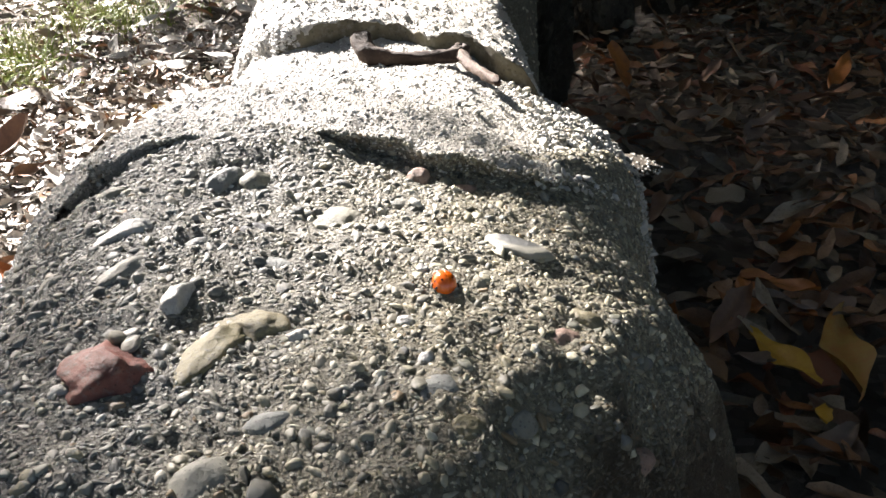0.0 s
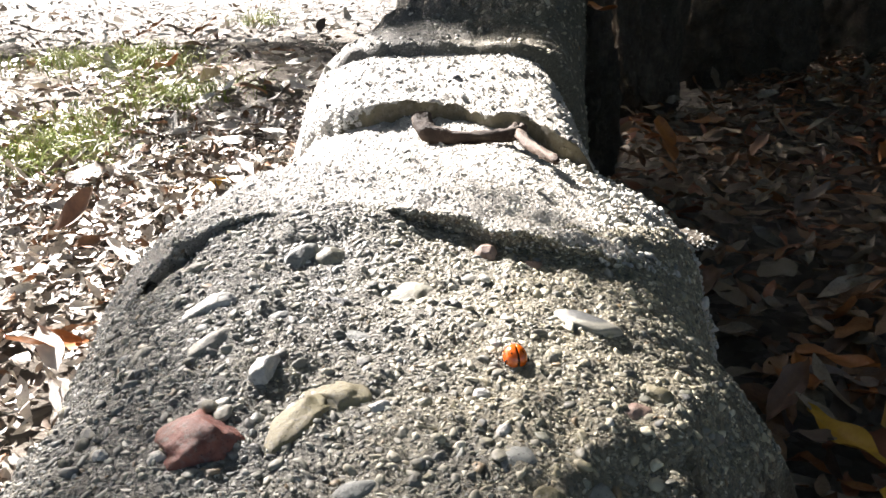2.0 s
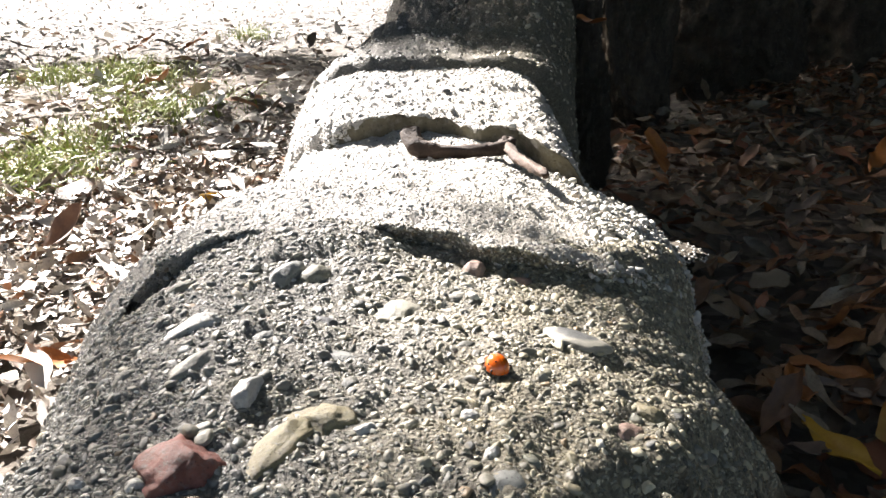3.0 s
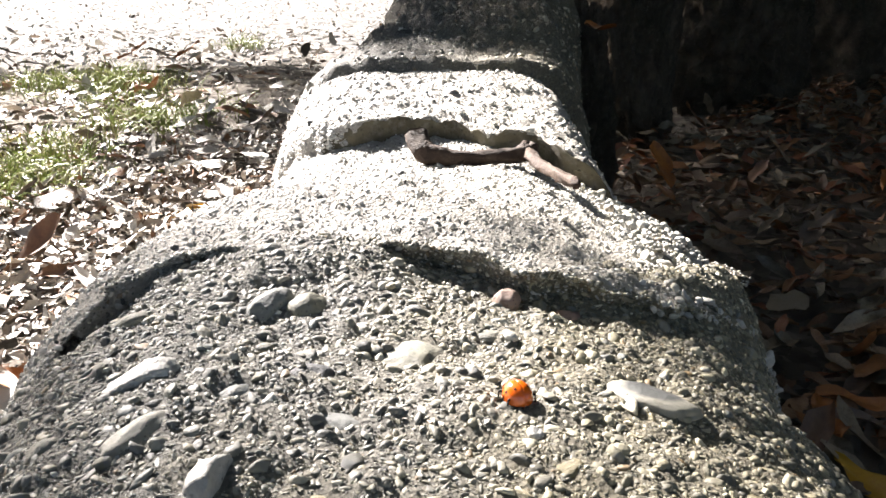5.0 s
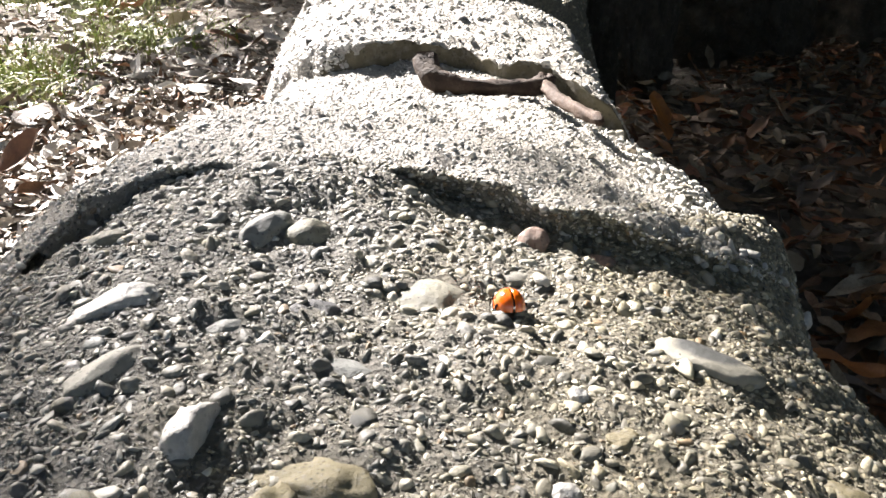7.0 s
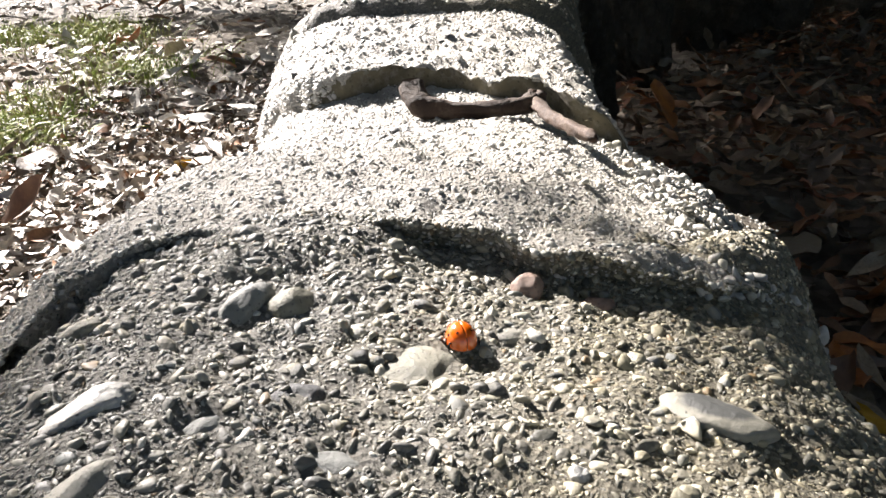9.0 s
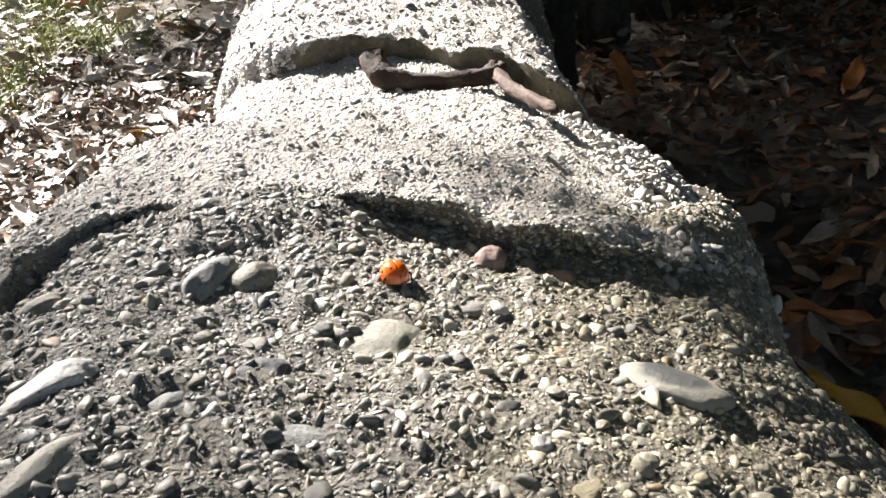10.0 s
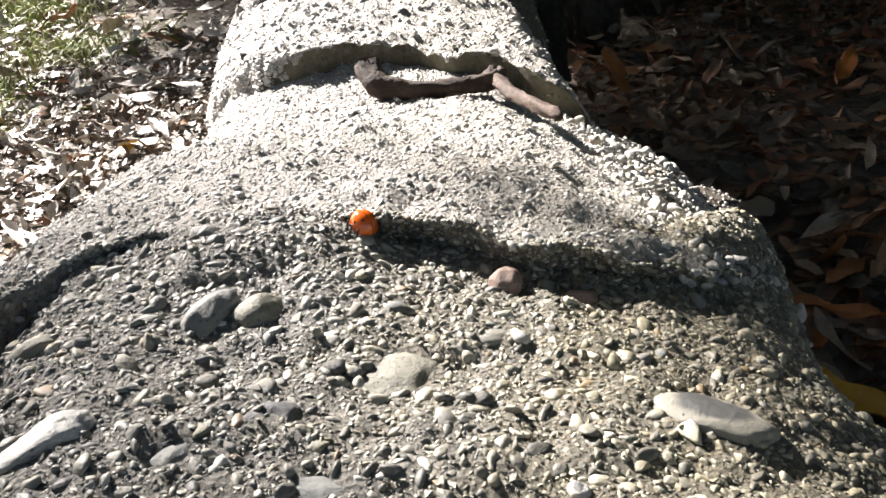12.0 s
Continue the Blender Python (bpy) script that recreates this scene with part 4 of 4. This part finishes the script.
# ---- dark stones where the wall bends away ----
def rock(x, y, sx, sy, height, turn, seed, label):
    tmp = bmesh.new()
    bmesh.ops.create_icosphere(tmp, subdivisions=6 if y < 2 else 5, radius=1)
    r = np.random.default_rng(seed)
    cuts = [Vector(r.normal(size=3)).normalized() for _ in range(10)]
    depth = r.uniform(0.62, 0.9, 10).tolist()
    for p in tmp.verts:
        c = p.co
        for n, d in zip(cuts, depth):
            c = c - max(c.dot(n) - d, 0) * n
        c = c * (1 + 0.18 * noise.noise(c * 2.2 + Vector((seed, 0, 0))) + 0.09 * noise.noise(c * 5 + Vector((0, seed, 0))) + 0.10 * noise.noise(c * 9) - 0.09 * abs(noise.noise(c * 16)) + 0.06 * noise.noise(c * 34) + 0.03 * noise.noise(c * 70))
        p.co = (c.x * sx, c.y * sy, c.z * height)
    ob = part("rock", tmp, ROCK)
    ob.matrix_basis = pose(x, y, height * 0.62, 0, 0, turn)
    return tagged(ob, label, "rock", "dark stones of the bend")


rock(0.098, 1.0, 0.046, 0.11, 0.16, 4, 2, "small dark lump of mossy rock at the wall's foot")
rock(0.235, 1.44, 0.10, 0.15, 0.25, -15, 3, "dark shaded boulder near the wall")
rock(0.49, 1.75, 0.165, 0.17, 0.27, 10, 4, "dark shaded boulder in a row")
rock(0.81, 2.08, 0.18, 0.20, 0.27, -10, 5, "dark shaded boulder in a row")
rock(1.15, 2.5, 0.22, 0.22, 0.28, -20, 7, "dark shaded boulder in a row")
rock(1.6, 2.8, 0.28, 0.25, 0.3, 5, 8, "dark shaded boulder in a row")


CROWN_LEAVES = np.array([leaf_shape(leaf_rng, 0.5, 0.3, 0.3, 3, 3) for _ in range(6)])


# ---- hedge added behind the bed to keep sky light off it ----
def hedge():
    r = np.random.default_rng(91)
    n = 15000
    line = np.array([(0.75, 2.9), (1.4, 3.0), (1.75, 2.0), (1.8, 0.3), (2.4, -4.0)])
    at = r.uniform(0, 4, n)
    i = at.astype(int)
    p = line[i] + (line[i + 1] - line[i]) * (at - i)[:, None] + r.normal(0, 0.16, (n, 2))
    p = np.c_[p, r.uniform(0.02, 2.4, n)]
    s = r.uniform(0.08, 0.15, n)
    rot = turns(r.uniform(0, 6.28, n), r.normal(0, 0.7, n), r.normal(0, 0.7, n))
    v, f = scatter(CROWN_LEAVES, grid_faces(3, 3), p, rot, np.stack([s, s, s], -1))
    tagged(mesh_object("hedge", v, f, FOLIAGE), "dense dark green hedge, added to block sky light", "hedge", kind="stuff")


hedge()


# ---- the tree whose crown shades the bed ----
def shade_tree():
    r = np.random.default_rng(77)
    tree = tagged(new("tree"), "tall broad-leaved tree with a loose crown", "tree")
    trunk = tube([(3.3, 5.0, -0.2), (3.2, 5.0, 1.0), (2.9, 4.9, 2.2), (2.2, 4.6, 3.4), (1.0, 4.4, 5.2), (-2.0, 5.2, 7.0)], [0.3, 0.25, 0.2, 0.15, 0.1, 0.05], 14, 0.01)
    mesh_object("trunk", *trunk, BARK, tree)
    fork = Vector((2.9, 4.9, 2.2))
    for end in ((0.2, 2.6, 2.7), (-0.8, 4.6, 3.0), (1.6, 1.5, 2.8), (2.6, 2.4, 3.0)):
        end = Vector(end)
        limb = tube([tuple(fork), tuple((fork + end) / 2 + Vector((0.1, 0, 0.25))), tuple(end)], [0.1, 0.06, 0.02], 8, 0.004)
        mesh_object("limb", *limb, BARK, tree)

    def leaves(n, xr, yr, z, size, far=(12.0, 14.0)):
        r = np.random.default_rng(int(1e4 * (xr[0] + 2 * xr[1] + 3 * yr[0] + 5 * yr[1] + 40)))
        foot = np.c_[r.uniform(*xr, n), r.uniform(*yr, n), np.full(n, z)]
        p = foot + np.array(TO_SUN) * r.uniform(*far, n)[:, None]
        s = r.uniform(*size, n)
        rot = turns(r.uniform(0, 6.28, n), r.normal(0, 0.5, n), r.normal(0, 0.5, n))
        return scatter(CROWN_LEAVES, grid_faces(3, 3), p, rot, np.stack([s, s, s], -1))

    near, high = (3.6, 5.6), (12.0, 14.0)
    crown = [leaves(10500, (0.55, 6.0), (-7.0, 0.9), 0.0, (0.12, 0.22), near),
             leaves(17000, (0.55, 6.0), (0.9, 5.5), 0.0, (0.12, 0.22), near),
             leaves(14500, (-6.0, 0.3), (-7.0, -0.7), 0.0, (0.12, 0.22), near),
             leaves(7500, (-0.13, 0.9), (0.61, 2.4), 0.24, (0.07, 0.13), near),
             leaves(25, (-0.3, -0.015), (-0.5, 0.19), 0.235, (0.03, 0.06), high),
             leaves(50, (0.015, 0.3), (-0.5, 0.09), 0.235, (0.03, 0.06), near),
             leaves(350, (-0.3, -0.035), (-0.5, 0.200), 0.235, (0.03, 0.06), (4.0, 7.0)),
             leaves(420, (-0.3, 0.3), (-0.6, 0.094), 0.235, (0.03, 0.06), near),
             leaves(3000, (0.37, 0.75), (-0.6, 3.0), 0.0, (0.04, 0.07), near),
             leaves(72, (-0.3, -0.05), (0.19, 0.27), 0.235, (0.03, 0.06), (7.0, 11.0)),
             leaves(190, (-0.1, 0.2), (0.0, 0.116), 0.235, (0.03, 0.06), near),
             leaves(900, (0.02, 0.5), (-0.7, 0.078), 0.235, (0.05, 0.08), near),
             leaves(200, (0.07, 0.4), (0.05, 0.14), 0.2, (0.04, 0.07), near),
             leaves(560, (-0.5, -0.16), (1.15, 2.2), 0.0, (0.05, 0.09), near),
             leaves(1300, (-2.0, -0.3), (2.05, 2.4), 0.0, (0.05, 0.1), near)]
    # Two unseen leaf layers added over the bed to hold off sky light.
    n = 14000
    over = np.c_[r.uniform(0.4, 3.2, n), r.uniform(1.0, 4.0, n), r.uniform(1.5, 2.7, n)]
    s = r.uniform(0.12, 0.22, n)
    crown.append(scatter(CROWN_LEAVES, grid_faces(3, 3), over, turns(r.uniform(0, 6.28, n), r.normal(0, 0.5, n), r.normal(0, 0.5, n)), np.stack([s, s, s], -1)))
    n = 14000
    low = np.c_[r.uniform(0.3, 1.8, n), r.uniform(0.8, 2.4, n), r.uniform(0.9, 1.5, n)]
    s = r.uniform(0.10, 0.18, n)
    crown.append(scatter(CROWN_LEAVES, grid_faces(3, 3), low, turns(r.uniform(0, 6.28, n), r.normal(0, 0.5, n), r.normal(0, 0.5, n)), np.stack([s, s, s], -1)))
    start = np.cumsum([0] + [len(v) for v, _ in crown[:-1]])
    ob = mesh_object("crown", np.concatenate([v for v, _ in crown]), np.concatenate([f + s for (_, f), s in zip(crown, start)]), FOLIAGE, tree)
    tagged(ob, "loose crown of green leaves", kind="stuff")


shade_tree()


# ---- the ladybird ----
SHELL = Mat("glossy orange wing case", 0.16, 0.6)
SHELL.colour(SHELL.ramp(SHELL.noise(700, 3), (0.3, (0.6, 0.095, 0.003)), (0.7, (0.74, 0.135, 0.005))))
SHELL.b.inputs["Coat Weight"].default_value, SHELL.b.inputs["Coat Roughness"].default_value = 0.7, 0.08
SHELL = SHELL.m
JET = plain("glossy black chitin", (0.012, 0.011, 0.01), 0.25)
IVORY = plain("ivory patch", (0.6, 0.55, 0.42), 0.35)
HINGE = Vector((0, 0.0016, 0.0020))
AX, AY, AZ = 0.0022, 0.0026, 0.0025


def dome(phi, omega, swell=1.0):
    """A point of the wing cases: phi from the front (0) to the tail (pi), omega down from the midline."""
    return Vector((AX * math.sin(phi) * math.sin(omega), AY * math.cos(phi), 0.0004 + AZ * math.sin(phi) ** 0.8 * max(math.cos(omega), -0.05))) * swell


def patch(points, nu, nv):
    tmp = bmesh.new()
    vs = [tmp.verts.new(p) for p in points]
    for i in range(nu - 1):
        for j in range(nv - 1):
            tmp.faces.new((vs[i * nv + j], vs[(i + 1) * nv + j], vs[(i + 1) * nv + j + 1], vs[i * nv + j + 1]))
    return tmp


def ball(centre, radii, material, name, parent, level=2, label=""):
    tmp = bmesh.new()
    bmesh.ops.create_icosphere(tmp, subdivisions=level, radius=1)
    for p in tmp.verts:
        p.co = (p.co.x * radii[0] + centre[0], p.co.y * radii[1] + centre[1], p.co.z * radii[2] + centre[2])
    return part(name, tmp, material, parent, label)


def ladybird():
    bug = tagged(new("ladybird"), "orange ladybird beetle with black spots walking on concrete", "ladybird")
    ball((0, -0.0002, 0.0014), (0.0016, 0.0021, 0.0008), JET, "abdomen", bug, 3)
    wings = []
    for side in (-1, 1):
        nu, nv = 22, 16
        pts = [dome(radians(24 + 156 * i / (nu - 1)), radians(98 * j / (nv - 1))) for i in range(nu) for j in range(nv)]
        pts = [Vector((side * p.x, p.y, p.z)) - HINGE for p in pts]
        tmp = patch(pts, nu, nv)
        bmesh.ops.recalc_face_normals(tmp, faces=tmp.faces)
        bmesh.ops.solidify(tmp, geom=tmp.faces[:], thickness=0.00012)
        wing = part("wing_case", tmp, SHELL, bug)
        wing.location = HINGE
        for phi, omega, size in ((55, 36, 0.00015), (92, 60, 0.0002), (112, 28, 0.00017)):
            spot = []
            for i in range(4):
                for j in range(13):
                    a, q = 2 * math.pi * j / 12, size * i / 3
                    c = dome(radians(phi) + q * math.cos(a) / AY, radians(omega) + q * math.sin(a) / (AX * math.sin(radians(phi))), 1.018 - 0.004 * (i / 3) ** 2)
                    spot.append(Vector((side * c.x, c.y, c.z)) - HINGE)
            part("spot", patch(spot, 4, 13), JET, wing, "round black spot")
        wings.append(wing)
    ball((0, 0.0021, 0.0010), (0.0013, 0.0007, 0.0008), JET, "pronotum", bug)
    for side in (-1, 1):
        ball((side * 0.0009, 0.0024, 0.0012), (0.00045, 0.00045, 0.0005), IVORY, "cheek_patch", bug, 2, "ivory white shoulder patch")
    head = ball((0, 0.0028, 0.0008), (0.0007, 0.0006, 0.0006), JET, "head", bug)
    for side in (-1, 1):
        v, f = tube([(side * 0.0004, 0.0031, 0.0009), (side * 0.0008, 0.0036, 0.0011), (side * 0.0011, 0.0038, 0.0009)], [0.00007, 0.00006, 0.0001], 5, 0)
        mesh_object("antenna", v, f, JET, head)
    legs = []
    for side in (-1, 1):
        for y in (0.0018, 0.0002, -0.0014):
            v, f = tube([(0, 0, 0), (side * 0.0007, y * 0.12, 0.0002), (side * 0.0008, y * 0.2, -0.0010)], [0.0002, 0.00016, 0.0001], 6, 0)
            leg = mesh_object("leg", v, f, JET, bug)
            leg.location = (side * 0.0014, y * 0.75, 0.0008)
            legs.append(leg)
    return bug, wings, legs


BUG, WINGS, LEGS = ladybird()

# ---- moving things ----
# seconds, place on the wall, heading to the left and lift of the head in degrees
BUG_WAY = (
    (0, 0.0002, 0.1295, 0.2344, 22, 12), (0.5, 0.0000, 0.1298, 0.2344, 20, 13), (1, -0.0005, 0.1297, 0.2344, 8, 12), (1.5, -0.0005, 0.1298, 0.2344, 6, 13), (2, -0.0003, 0.1298, 0.2344, 14, 13),
    (2.5, -0.0010, 0.1306, 0.2346, 28, 12), (3, -0.0014, 0.1328, 0.2348, 30, 7), (3.5, -0.0028, 0.1347, 0.2350, 32, 5), (3.7, -0.0026, 0.1351, 0.2351, 30, 4), (5.3, -0.0072, 0.1453, 0.2354, 25, 2),
    (5.5, -0.0082, 0.1463, 0.2355, 30, 1), (6, -0.0096, 0.1514, 0.2353, 15, -4), (6.5, -0.0106, 0.1541, 0.2351, 12, -5), (7, -0.0110, 0.1555, 0.2349, 14, -8), (7.2, -0.0112, 0.1567, 0.2347, 16, -9),
    (8.8, -0.0155, 0.1623, 0.2348, 20, 10), (9, -0.0163, 0.1638, 0.2351, 20, 10), (9.5, -0.0184, 0.1680, 0.2358, 20, 1), (10, -0.0208, 0.1727, 0.2362, 25, 1), (10.5, -0.0212, 0.1767, 0.2361, 15, 0),
    (11, -0.0221, 0.1838, 0.2359, 15, -2), (11.5, -0.0239, 0.1904, 0.2363, 25, 6), (12, -0.0275, 0.1952, 0.2390, 35, 19),
)
# seconds, degrees by which the wing cases part
WING_GAPE = ((0.0, 0), (0.5, 0), (1.0, 2), (1.5, 4), (2.0, 3), (2.5, 2), (3.0, 0.5), (3.7, 0), (5.3, 0), (6.0, 3), (6.5, 2.5), (7.0, 2), (7.2, 1.5), (8.8, 0.5), (9.5, 1.2), (10.0, 0.5), (10.5, 0), (11.0, 1.5), (12.0, 1))


def motions():
    rows = [(t, pose(x, y, z, nose, 0, yaw)) for t, x, y, z, yaw, nose in BUG_WAY]
    walk(BUG, rows)
    for wing, side in zip(WINGS, (-1, 1)):
        walk(wing, [(t, pose(*HINGE, 0, 0, side * a)) for t, a in WING_GAPE])
    for n, leg in enumerate(LEGS):
        steps = np.arange(0, 12.01, 0.25)
        walk(leg, [(t, pose(*leg.location, 0, 0, (14 if 2.5 < t else 3) * math.sin(2 * math.pi * (t * 1.1 + (n % 2) * 0.5)))) for t in steps])


motions()
